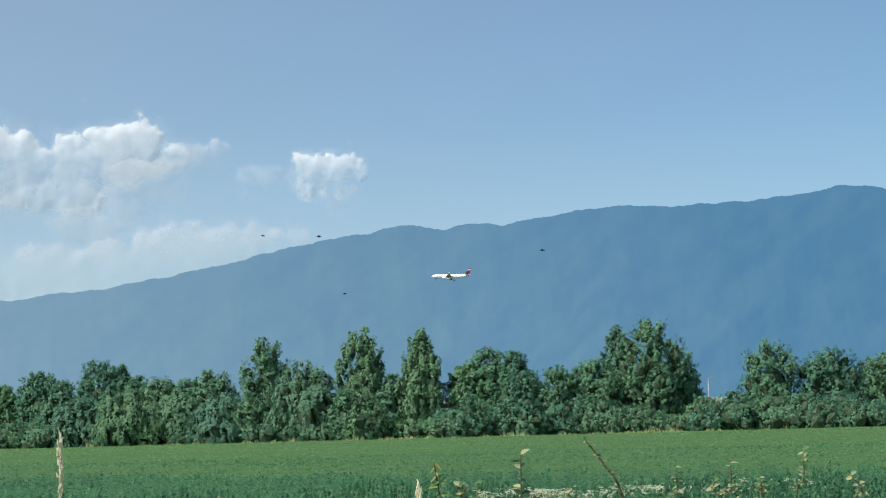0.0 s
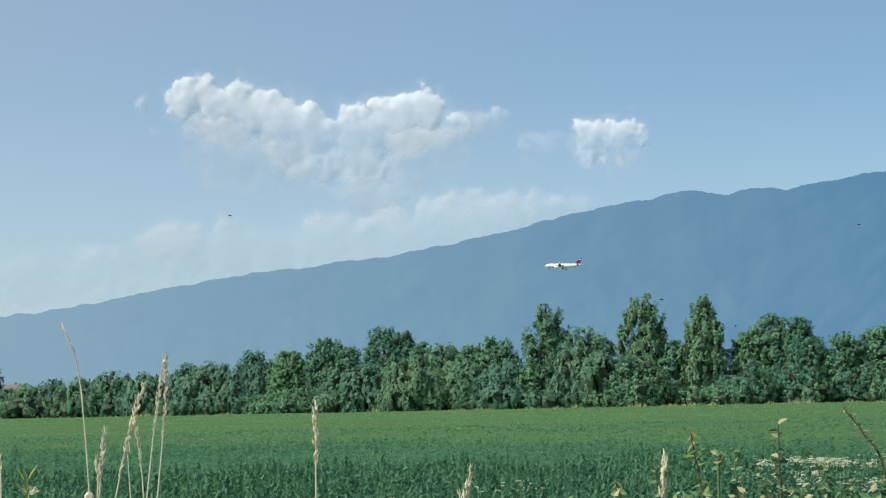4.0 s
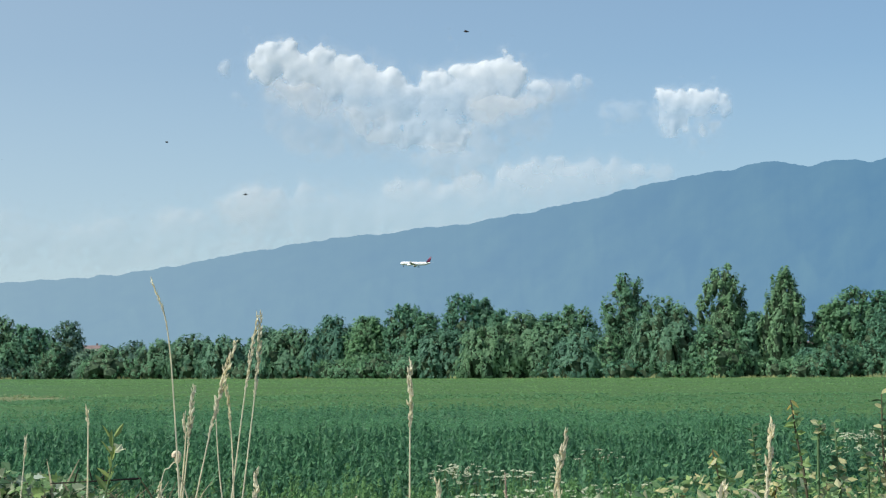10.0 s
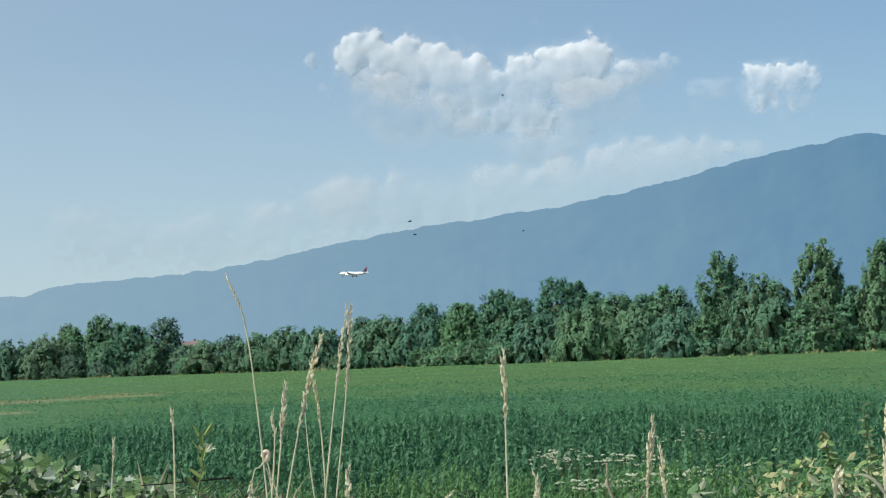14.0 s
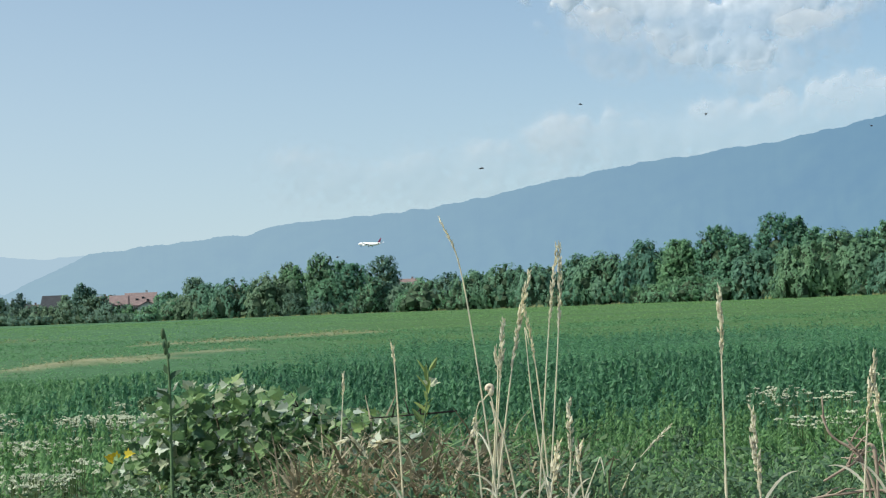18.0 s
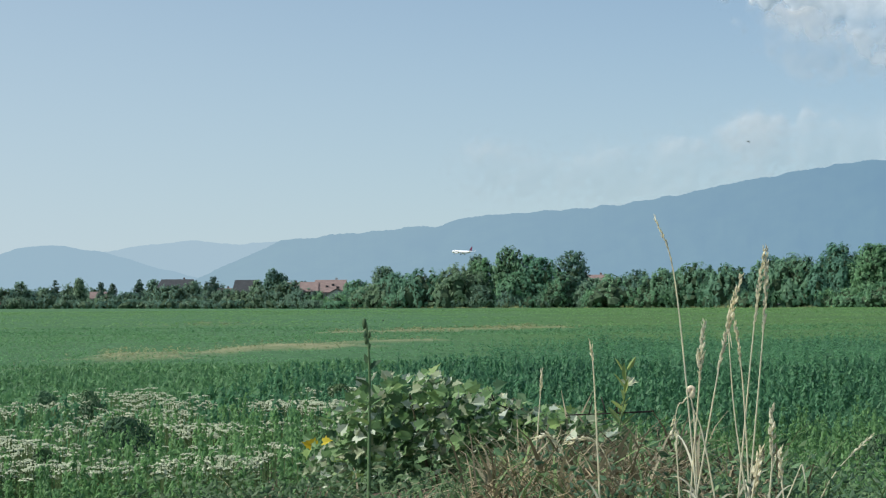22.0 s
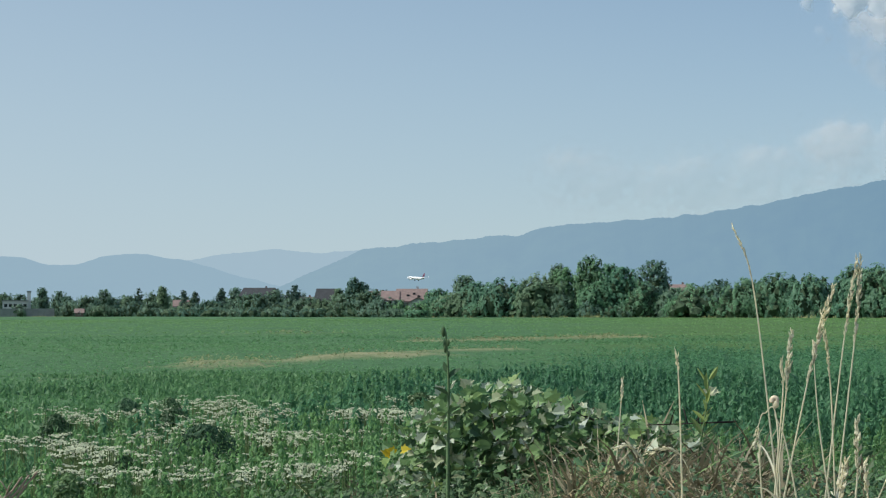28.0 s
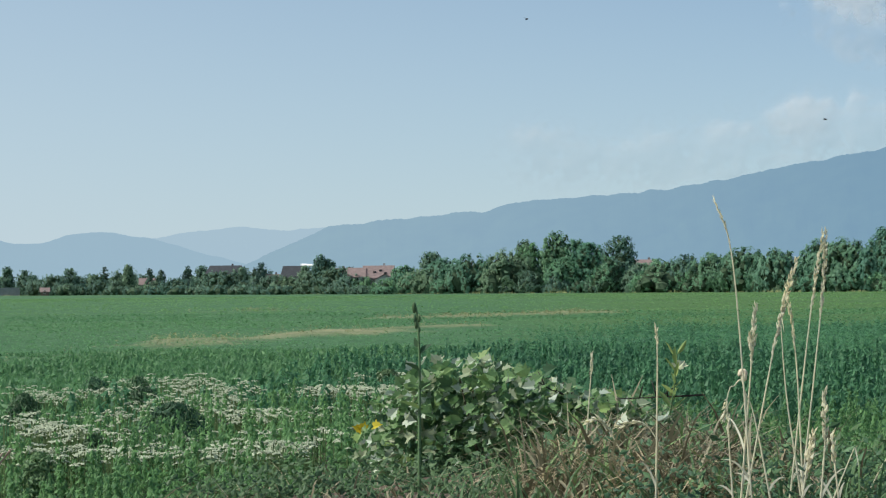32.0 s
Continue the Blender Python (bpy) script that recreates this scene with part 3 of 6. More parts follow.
def crown_boughs(kind, h, w, rng):
    """Leaf masses of a crown: centre, unit axis, half length, half width and taper, one row for each bough."""
    lean, slim, taper, wide = HABIT[kind]
    n = {"poplar": 46, "column": 46, "oak": 36, "round": 30, "willow": 26, "bush": 18, "mound": 40, "spruce": 34}[kind]
    rows = []
    for i in range(n):
        k = ((i + rng.uniform(0, 1)) / n) ** (0.9 if kind != "spruce" else 1.2)
        a = i * 2.39996 + rng.uniform(-0.5, 0.5)
        half = w * 0.5 * float(np.interp(k, *ENVELOPE[kind]))
        r = w * wide * rng.uniform(0.65, 1.25) * (1.15 - {"poplar": 0.6, "column": 0.5, "spruce": 0.8}.get(kind, 0.45) * k)
        long = r * slim * rng.uniform(0.85, 1.2)
        q = max(0.0, half - r * 0.75) * rng.uniform(0.72, 1.06)
        axis = np.array([lean * math.cos(a), lean * math.sin(a), 1.0 if kind != "spruce" else 0.25]) + rng.normal(size=3) * 0.12
        axis /= np.linalg.norm(axis)
        z = h * (0.04 + 0.96 * k) - long * abs(axis[2]) * k
        rows.append((q * math.cos(a), q * math.sin(a), max(z, r * 0.5), *axis, long, r, taper))
    if kind in ("round", "oak", "column", "poplar", "willow"):     # young shoots standing out of the top
        for i in range(9):
            a, q = rng.uniform(0, 6.28), math.sqrt(rng.uniform(0, 1))
            reach = {"round": 0.38, "oak": 0.34, "willow": 0.36}.get(kind, 0.16) * w * q
            long = h * rng.uniform(0.045, 0.085)
            axis = np.array([0.3 * q * math.cos(a), 0.3 * q * math.sin(a), 1.0])
            rows.append((reach * math.cos(a), reach * math.sin(a), h * (1.0 - 0.30 * q * q) - long * 0.8, *(axis / np.linalg.norm(axis)), long, w * 0.050, 0.6))
    return np.array(rows)


NAMES = {"poplar": ("tall narrow poplar tree with upright grey-green branches", "tree"),
         "column": ("tall broad poplar tree with dense dark foliage", "tree"),
         "oak": ("tall open-crowned green tree above the hedge", "tree"),
         "round": ("full round-crowned green tree at the field edge", "tree"),
         "willow": ("drooping silvery green willow tree at the field edge", "willow"),
         "spruce": ("dark pointed conifer near the village", "conifer"),
         "bush": ("low green bush along the field edge", "bush"),
         "mound": ("wide low mound of dark shrubs", "bush")}


def plant_tree(kind, x, y, h, w, seed):
    """A tree or bush: a tapered trunk with limbs, and a crown of many small leaves in uneven masses."""
    rng = np.random.default_rng(seed * 7 + 1)
    far = math.hypot(x, y)
    label, category = NAMES[kind]
    base = thing("bush" if category == "bush" else "tree", x, y, 0.0, 0, label, category, "trees and bushes along the field")
    w, h = w * {"poplar": 1.28, "column": 1.10}.get(kind, 1.15), h * 1.04
    boughs = crown_boughs(kind, h, w, rng)
    axis, long, r, tap = boughs[:, 3:6], boughs[:, 6], boughs[:, 7], boughs[:, 8]
    side = np.cross(axis, (0.31, 0.95, 0.05))
    side /= np.linalg.norm(side, axis=1)[:, None]
    fore = np.cross(axis, side)

    def on_bough(i, s, a, out):
        """A point of bough i: s from foot to tip, a round it, out from its axis."""
        q = r[i] * np.sqrt(np.clip(1 - s * s, 0.02, 1)) * (1 - tap[i] * 0.55 * s) * out
        ring = side[i] * np.cos(a)[:, None] + fore[i] * np.sin(a)[:, None]
        return boughs[i, :3] + axis[i] * (long[i] * s)[:, None] + ring * q[:, None], ring

    # sprays of twigs over each bough, then leaves along each spray
    leaf = 0.27 * (far / 350) ** 0.55
    area = r * long
    total = 17000 if far < 440 else 10000 if far < 580 else 4000
    sprays = int((total * 0.28 if category == "bush" else total) / 13)
    pick = rng.choice(len(boughs), sprays, p=area / area.sum())
    s, a = rng.uniform(-0.9, 1.0, sprays), rng.uniform(0, 6.283, sprays)
    centre, ring = on_bough(pick, s, a, rng.uniform(0.62, 1.05, sprays) ** 0.7)
    body = ring * 0.8 + axis[pick] * s[:, None] * 0.8 + (0, 0, 0.15)
    grow = body * {"willow": 0.35, "poplar": 0.30, "column": 0.4}.get(kind, 0.9) + (0, 0, {"willow": -1.0, "poplar": 1.1, "column": 1.0, "spruce": 0.0}.get(kind, 0.55)) + rng.normal(size=(sprays, 3)) * 0.30
    grow /= np.linalg.norm(grow, axis=1)[:, None]
    reach = leaf * rng.uniform(1.6, 4.0, sprays) * {"willow": 1.4, "poplar": 1.2}.get(kind, 1.0)
    k = np.repeat(np.arange(sprays), 13)
    n = len(k)
    along = rng.uniform(-0.5, 1.0, n)
    pts = centre[k] + grow[k] * (along * reach[k])[:, None] + rng.normal(size=(n, 3)) * (leaf * 0.55 * (1.15 - 0.75 * np.clip(along, 0, 1)))[:, None]
    keep = (pts[:, 2] > 0.05) & (pts[:, 2] < h * 1.015)
    for q in range(len(boughs)):              # no leaves buried inside another bough
        d = pts - boughs[q, :3]
        u = d @ axis[q]
        keep &= (u / long[q]) ** 2 + ((d * d).sum(axis=1) - u * u) / r[q] ** 2 > 0.50
    pts, k = pts[keep], k[keep]
    n = len(pts)
    around = pts / (w * 0.5, w * 0.5, h * 0.5) - (0, 0, 0.8)
    around /= np.linalg.norm(around, axis=1)[:, None] + 1e-9
    out = body[k] * 0.75 + around * 0.55 + (0, 0, 0.15) + rng.normal(size=(n, 3)) * 0.26
    out /= np.linalg.norm(out, axis=1)[:, None]
    up = rng.normal(size=(n, 3)) * 0.5 + grow[k]
    size = leaf * rng.uniform(0.6, 1.4, n)
    tall = {"willow": 2.0, "poplar": 1.7, "column": 1.5}.get(kind, 1.15)
    v1, f1 = blades(pts, out, up, size * 1.15, size * tall * 1.25)
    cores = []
    for q in range(len(boughs)):              # a dark core in each bough, standing in for shade between leaves
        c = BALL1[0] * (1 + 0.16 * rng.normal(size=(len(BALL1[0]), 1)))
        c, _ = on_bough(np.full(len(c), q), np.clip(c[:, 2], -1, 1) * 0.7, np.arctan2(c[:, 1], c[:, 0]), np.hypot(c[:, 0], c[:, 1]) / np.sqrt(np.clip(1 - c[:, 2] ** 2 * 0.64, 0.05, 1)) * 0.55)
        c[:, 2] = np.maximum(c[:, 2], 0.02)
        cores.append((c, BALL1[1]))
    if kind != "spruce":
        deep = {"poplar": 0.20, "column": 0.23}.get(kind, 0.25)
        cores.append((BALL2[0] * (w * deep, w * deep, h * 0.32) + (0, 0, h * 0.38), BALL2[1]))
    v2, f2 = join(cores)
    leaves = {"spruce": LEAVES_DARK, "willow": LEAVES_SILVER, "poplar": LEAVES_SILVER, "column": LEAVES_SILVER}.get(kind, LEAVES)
    # from about 530 m the leaf colour carries the haze
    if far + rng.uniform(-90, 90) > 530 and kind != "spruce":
        leaves = LEAVES_HAZED
    girth = max(0.06, h * 0.022)
    pieces = [tube([(0, 0, -0.2), (0.05 * girth, 0, h * 0.3), (0, 0.1 * girth, h * 0.6), (0, 0, h * 0.86)], [girth * 1.3, girth, girth * 0.6, girth * 0.15], 7)]
    for q in boughs[:: max(1, len(boughs) // 8)]:
        root = np.array([0, 0, q[2] * 0.55])
        pieces.append(tube([root, root * 0.5 + q[:3] * 0.5 + (0, 0, 0.02 * h), q[:3]], [girth * 0.45, girth * 0.3, girth * 0.1], 5))
    v3, f3 = join(pieces)
    part("stems" if category == "bush" else "trunk", mesh_of("trunk", v3, f3, BARK, True), base)
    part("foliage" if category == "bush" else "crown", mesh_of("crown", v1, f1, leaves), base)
    tagged(part("shade_core", mesh_of("shade_core", v2, f2, CORE_SHADE), base, "dark cores inside the crown, coloured for the shade between leaves"), kind="stuff")


plant_tree("round", 136.9, 325.5, 13.0, 10.4, 1)
plant_tree("round", 127.3, 327.1, 14.1, 12.5, 2)
plant_tree("oak", 117.1, 328.9, 15.7, 9.2, 3)
plant_tree("bush", 107.0, 319.3, 7.3, 9.9, 4)
plant_tree("bush", 116.6, 312.3, 5.9, 12.9, 5)
plant_tree("bush", 125.3, 308.9, 4.9, 9.8, 6)
plant_tree("bush", 102.4, 321.6, 3.7, 6.3, 7)
plant_tree("round", 106.0, 344.0, 10.6, 5.6, 8)
plant_tree("oak", 98.7, 342.5, 20.5, 11.6, 9)
plant_tree("poplar", 94.4, 349.1, 19.5, 5.8, 10)
plant_tree("oak", 104.4, 347.1, 15.3, 7.8, 11)
plant_tree("round", 87.9, 342.3, 13.3, 10.4, 12)
plant_tree("round", 81.5, 342.5, 12.4, 10.3, 13)
plant_tree("round", 74.6, 342.7, 11.5, 11.4, 14)
plant_tree("round", 74.6, 352.0, 15.4, 8.9, 15)
plant_tree("round", 69.9, 351.4, 16.2, 10.0, 16)
plant_tree("round", 65.3, 350.6, 13.3, 7.2, 17)
plant_tree("bush", 63.4, 337.5, 7.6, 7.4, 18)
plant_tree("poplar", 57.3, 350.8, 19.9, 7.5, 19)
plant_tree("round", 52.1, 354.6, 11.8, 6.9, 20)
plant_tree("bush", 45.5, 346.7, 9.4, 10.3, 21)
plant_tree("bush", 42.6, 346.7, 9.5, 6.5, 22)
plant_tree("column", 46.9, 357.7, 20.5, 8.9, 23)
plant_tree("willow", 36.3, 356.3, 14.6, 13.1, 24)
plant_tree("oak", 30.1, 372.4, 19.6, 8.8, 25)
plant_tree("bush", 26.1, 361.3, 8.7, 7.8, 26)
plant_tree("willow", 21.5, 364.4, 9.4, 10.7, 27)
plant_tree("oak", 20.3, 381.1, 14.2, 8.9, 28)
plant_tree("round", 15.5, 384.2, 12.8, 8.3, 29)
plant_tree("willow", 10.3, 378.3, 13.0, 10.5, 30)
plant_tree("round", 6.1, 387.5, 13.6, 7.2, 31)
plant_tree("poplar", 2.8, 391.6, 15.9, 4.4, 32)
plant_tree("oak", -1.6, 392.9, 17.1, 8.7, 33)
plant_tree("willow", -4.4, 383.1, 9.9, 11.3, 34)
plant_tree("willow", 4.5, 372.9, 10.8, 12.7, 35)
plant_tree("willow", 13.6, 371.8, 9.7, 9.2, 36)
plant_tree("round", -8.8, 399.2, 13.4, 8.0, 37)
plant_tree("oak", -13.7, 404.7, 15.4, 8.5, 38)
plant_tree("round", -20.9, 410.2, 12.6, 7.6, 39)
plant_tree("bush", -19.1, 395.8, 5.2, 9.8, 40)
plant_tree("bush", -11.0, 386.8, 4.5, 10.8, 41)
plant_tree("round", -22.3, 411.8, 13.0, 9.6, 42)
plant_tree("willow", -29.9, 417.4, 13.6, 11.0, 43)
plant_tree("willow", -39.0, 424.1, 11.7, 12.5, 44)
plant_tree("willow", -45.7, 432.4, 11.5, 8.7, 45)
plant_tree("willow", -56.4, 443.2, 10.1, 11.7, 46)
plant_tree("willow", -65.7, 453.6, 10.7, 12.1, 47)
plant_tree("willow", -74.6, 463.0, 9.5, 11.6, 48)
plant_tree("willow", -82.7, 472.9, 9.3, 11.1, 49)
plant_tree("bush", -20.4, 397.3, 3.3, 9.2, 50)
plant_tree("bush", -26.5, 401.8, 2.5, 8.1, 51)
plant_tree("mound", -87.7, 470.9, 7.9, 19.2, 52)
plant_tree("oak", -104.5, 496.8, 14.6, 8.8, 53)
plant_tree("bush", -106.5, 490.9, 9.6, 9.3, 54)
plant_tree("round", -113.7, 500.9, 13.1, 9.5, 55)
plant_tree("round", -118.4, 505.5, 14.2, 8.3, 56)
plant_tree("column", -124.2, 507.0, 16.5, 8.1, 57)
plant_tree("round", -120.3, 499.3, 9.4, 9.5, 58)
plant_tree("round", -133.4, 513.9, 13.5, 8.2, 59)
plant_tree("oak", -136.3, 519.1, 14.6, 5.0, 60)
plant_tree("willow", -139.0, 509.6, 12.1, 15.0, 61)
plant_tree("willow", -150.8, 515.6, 11.1, 14.9, 62)
plant_tree("willow", -162.1, 524.3, 10.1, 10.2, 63)
plant_tree("oak", -167.9, 532.4, 12.0, 7.2, 64)
plant_tree("willow", -167.6, 523.3, 7.1, 11.9, 65)
plant_tree("round", -177.0, 534.5, 8.4, 7.8, 66)
plant_tree("column", -218.1, 574.4, 12.5, 6.5, 67)
plant_tree("round", -207.0, 558.6, 8.7, 12.9, 68)
plant_tree("round", -194.5, 541.7, 6.2, 10.7, 69)
plant_tree("round", -221.8, 576.0, 7.5, 9.5, 70)
plant_tree("bush", -230.0, 581.1, 6.1, 10.6, 71)
plant_tree("round", -244.7, 599.9, 6.7, 9.0, 72)
plant_tree("spruce", -276.9, 660.1, 9.7, 6.6, 73)
plant_tree("spruce", -292.0, 683.3, 10.5, 7.8, 74)
plant_tree("round", -265.7, 641.4, 9.1, 8.6, 75)
plant_tree("round", -285.8, 651.3, 8.9, 14.3, 76)
plant_tree("round", -298.5, 668.1, 8.6, 11.3, 77)
plant_tree("spruce", -369.9, 804.3, 11.2, 8.8, 78)
plant_tree("round", -333.7, 735.2, 8.0, 11.2, 79)
plant_tree("round", -326.1, 696.8, 6.8, 10.7, 80)
plant_tree("spruce", -396.5, 830.4, 11.8, 7.4, 81)
plant_tree("round", -399.4, 822.3, 9.9, 14.1, 82)
plant_tree("oak", -432.3, 863.2, 12.6, 15.5, 83)
plant_tree("spruce", -449.2, 874.8, 13.7, 7.9, 84)
plant_tree("round", -444.2, 854.8, 10.3, 13.1, 85)
plant_tree("round", -420.8, 795.9, 8.7, 12.2, 86)
plant_tree("round", -412.7, 756.4, 9.2, 12.8, 87)
plant_tree("bush", -396.1, 737.3, 5.3, 10.4, 88)
plant_tree("round", -430.7, 775.2, 7.4, 12.1, 89)
plant_tree("round", -470.1, 832.1, 12.0, 9.5, 90)
plant_tree("spruce", -488.4, 850.3, 12.2, 4.9, 91)
plant_tree("round", -512.7, 867.5, 11.4, 10.6, 92)
plant_tree("round", -521.7, 866.1, 12.0, 11.3, 93)
plant_tree("round", -482.1, 830.7, 9.2, 8.9, 94)
plant_tree("bush", -314.3, 674.2, 3.6, 10.1, 95)
plant_tree("bush", -281.2, 636.2, 3.6, 9.9, 96)
plant_tree("bush", -297.3, 655.0, 3.1, 9.8, 97)
plant_tree("bush", -248.2, 595.2, 3.3, 7.2, 98)
plant_tree("bush", -263.6, 614.7, 3.7, 9.5, 99)
plant_tree("bush", -233.3, 575.5, 3.2, 7.7, 100)
plant_tree("bush", -175.9, 512.6, 2.3, 6.0, 101)
plant_tree("round", -175.5, 526.7, 5.9, 6.9, 102)
plant_tree("bush", -352.9, 715.1, 3.3, 10.8, 103)
plant_tree("bush", -372.7, 734.7, 3.8, 11.2, 104)
plant_tree("bush", -335.7, 697.2, 3.7, 8.6, 105)
plant_tree("bush", -204.0, 548.0, 2.7, 8.0, 106)
plant_tree("bush", -188.4, 529.8, 2.7, 7.0, 107)
plant_tree("round", -96.7, 486.1, 7.6, 8.0, 108)
plant_tree("willow", -91.9, 483.6, 8.5, 8.5, 109)
plant_tree("round", 60.6, 347.5, 5.4, 5.0, 110)


# the low hedge between and before the trees
def plant_hedge(az_a, az_b, step, gap_a, gap_b):
    rng = np.random.default_rng(77)
    az = az_a
    while az < az_b:
        if not gap_a < az < gap_b:
            d = float(field_reach(np.array(az))) + rng.uniform(2.0, 9.0)
            plant_tree("bush", d * math.sin(radians(az)), d * math.cos(radians(az)), rng.uniform(3.2, 7.0), rng.uniform(7.0, 11.0), int(1000 + (az + 60) * 40))
        az += step * rng.uniform(0.7, 1.4)


plant_hedge(-19.5, 24.0, 0.85, -15.9, -15.6)
plant_hedge(-36.0, -19.5, 0.55, -30.6, -28.4)



# conifers standing up behind the village hedges
def plant_spires():
    rng = np.random.default_rng(79)
    for az in np.linspace(-33.5, -19.8, 17):
        az = az + rng.uniform(-0.25, 0.25)
        d = float(field_reach(np.array(az))) + rng.uniform(14.0, 50.0)
        plant_tree("spruce" if rng.uniform() < 0.65 else "round", d * math.sin(radians(az)), d * math.cos(radians(az)), rng.uniform(8.5, 13.0), rng.uniform(4.5, 7.5), int(2000 + az * 50))


plant_spires()


# ---- aircraft ----
PAINT = plain("white_paint", (0.75, 0.78, 0.81), 0.28, vary=0.05, scale=0.4, bump=0)
RED = plain("red_paint", (0.14, 0.03, 0.07), 0.3, vary=0.1, scale=0.4, bump=0)
GREY = plain("grey_paint", (0.36, 0.38, 0.40), 0.4, vary=0.1, scale=0.5, bump=0)
DARK = plain("dark_rubber", (0.03, 0.03, 0.035), 0.6, vary=0.2, scale=2, bump=0)


def foil(root, tip, chord_a, chord_b, thick, steps=8, upright=False):
    """A wing from root to tip: points are leading edges, the chord runs back along +x."""
    root, tip = np.array(root, float), np.array(tip, float)
    vs, fs, ring = [], [], 2 * steps
    for k in (0, 0.5, 1):
        le, ch = root + (tip - root) * k, chord_a + (chord_b - chord_a) * k
        prof = []
        for i in range(steps + 1):
            c = i / steps
            prof.append((c, 0.5 * thick * 2.6 * (math.sqrt(c) * (1 - c) + 0.02 * (1 - c))))
        loop = [(c, y) for c, y in prof] + [(c, -y * 0.7) for c, y in prof[-2:0:-1]]
        for c, y in loop:
            vs.append(le + (np.array([c * ch, y * ch, 0]) if upright else np.array([c * ch, 0, y * ch])))
    for j in range(2):
        for i in range(ring):
            a, b = j * ring + i, j * ring + (i + 1) % ring
            fs.append((a, b, b + ring, a + ring))
    fs.append(tuple(range(ring - 1, -1, -1)))
    fs.append(tuple(range(2 * ring, 3 * ring)))
    return np.array(vs), fs


def lathe(stations, sides=28):
    """A body along +x: stations of x, z of the axis, radius."""
    vs, fs = [], []
    for x, z, r in stations:
        for k in range(sides):
            a = 2 * math.pi * k / sides
            vs.append((x, r * math.cos(a), z + r * math.sin(a)))
    for i in range(len(stations) - 1):
        for k in range(sides):
            a, b = i * sides + k, i * sides + (k + 1) % sides
            fs.append((a, b, b + sides, a + sides))
    fs.append(tuple(range(sides - 1, -1, -1)))
    fs.append(tuple(range((len(stations) - 1) * sides, len(stations) * sides)))
    return np.array(vs), fs


def build_airliner():
    """Twin-engined airliner 55 m long, nose towards -x, origin amidships."""
    plane = thing("airliner", 0, 0, 0, 0, "white twin-engined airliner with red tail, landing gear down", "airplane")
    v, f = lathe([(-27.4, -0.7, 0.15), (-27.0, -0.65, 0.75), (-26.0, -0.45, 1.45), (-24.5, -0.2, 2.05), (-22.5, 0, 2.5), (-20, 0, 2.65), (0, 0, 2.65), (12, 0, 2.65), (17, 0.25, 2.35), (21, 0.75, 1.75), (25, 1.25, 0.95), (27.3, 1.5, 0.35)])
    part("fuselage", mesh_of("fuselage", v, f, PAINT, True), plane)
    for s in (-1, 1):
        v, f = foil((-7.5, s * 2.2, -1.1), (6.2, s * 24, 1.3), 10.2, 2.4, 0.055)
        wing = part("wing", mesh_of("wing", v, f, GREY, True), plane, "grey swept wing")
        v, f = foil((6.1, s * 23.9, 1.3), (7.9, s * 24.5, 3.3), 2.4, 0.9, 0.05)
        part("winglet", mesh_of("winglet", v, f, PAINT, True), wing)
        v, f = foil((-0.5, s * 3.5, -1.45), (3.6, s * 13.5, -0.55), 3.0, 2.0, 0.05)
        v[:, 2] -= (v[:, 0] - v[:, 0].min()) * 0.25
        part("flap", mesh_of("flap", v + (3.6, 0, 0.5), f, GREY, True), wing)
        v, f = foil((20.5, s * 1.2, 1.2), (25.2, s * 9.2, 2.0), 4.8, 1.8, 0.05)
        part("tailplane", mesh_of("tailplane", v, f, PAINT, True), plane)
        v, f = lathe([(-8.6, 0, 1.15), (-8.3, 0, 1.45), (-6.5, 0, 1.6), (-4.2, 0, 1.35), (-3.0, 0, 0.9), (-2.0, 0, 0.45)], 20)
        engine = part("engine", mesh_of("engine", v + (0, s * 7.9, -2.35), f, PAINT, True), plane, "white engine pod")
        v, f = lathe([(-8.65, 0, 1.05), (-8.55, 0, 1.1)], 20)
        part("intake", mesh_of("intake", v + (0, s * 7.9, -2.35), f, DARK, True), engine)
        v, f = foil((-5.5, s * 7.9, -0.9), (-2.5, s * 7.9, -0.1), 5.0, 4.0, 0.06, upright=True)
        part("pylon", mesh_of("pylon", v, f, GREY, True), engine)
        gear = part("main_gear", mesh_of("main_gear", *tube([(2.2, s * 4.5, -1.4), (2.4, s * 4.6, -4.6)], [0.28, 0.22], 8), DARK, True), plane, "extended landing gear leg")
        for dx in (-0.75, 0.75):
            for dy in (-0.5, 0.5):
                v, f = tube([(2.4 + dx, s * 4.6 + dy - 0.18, -4.7), (2.4 + dx, s * 4.6 + dy + 0.18, -4.7)], [0.58, 0.58], 14)
                part("wheel", mesh_of("wheel", v, f, DARK, True), gear)
    v, f = foil((18.2, 0, 2.2), (25.3, 0, 10.2), 7.4, 2.8, 0.05, upright=True)
    fin = part("fin", mesh_of("fin", v, f, RED, True), plane, "red tail fin")
    gear = part("nose_gear", mesh_of("nose_gear", *tube([(-21.0, 0, -2.3), (-21.2, 0, -4.6)], [0.18, 0.16], 8), DARK, True), plane)
    for dy in (-0.35, 0.35):
        v, f = tube([(-21.2, dy - 0.14, -4.7), (-21.2, dy + 0.14, -4.7)], [0.5, 0.5], 14)
        part("wheel", mesh_of("wheel", v, f, DARK, True), gear)
    pane = mesh_of("window", *box(-0.14, 0.14, -0.012, 0.012, -0.2, 0.2), DARK)
    for s in (-1, 1):
        for i in range(46):
            w = part("window", pane, plane)
            w.location = (-20.0 + i * 0.80, s * 2.63, 0.38)
    v, f = box(-0.5, 0.5, -1.1, 1.1, -0.25, 0.25)
    v[4:, 0] += 0.5
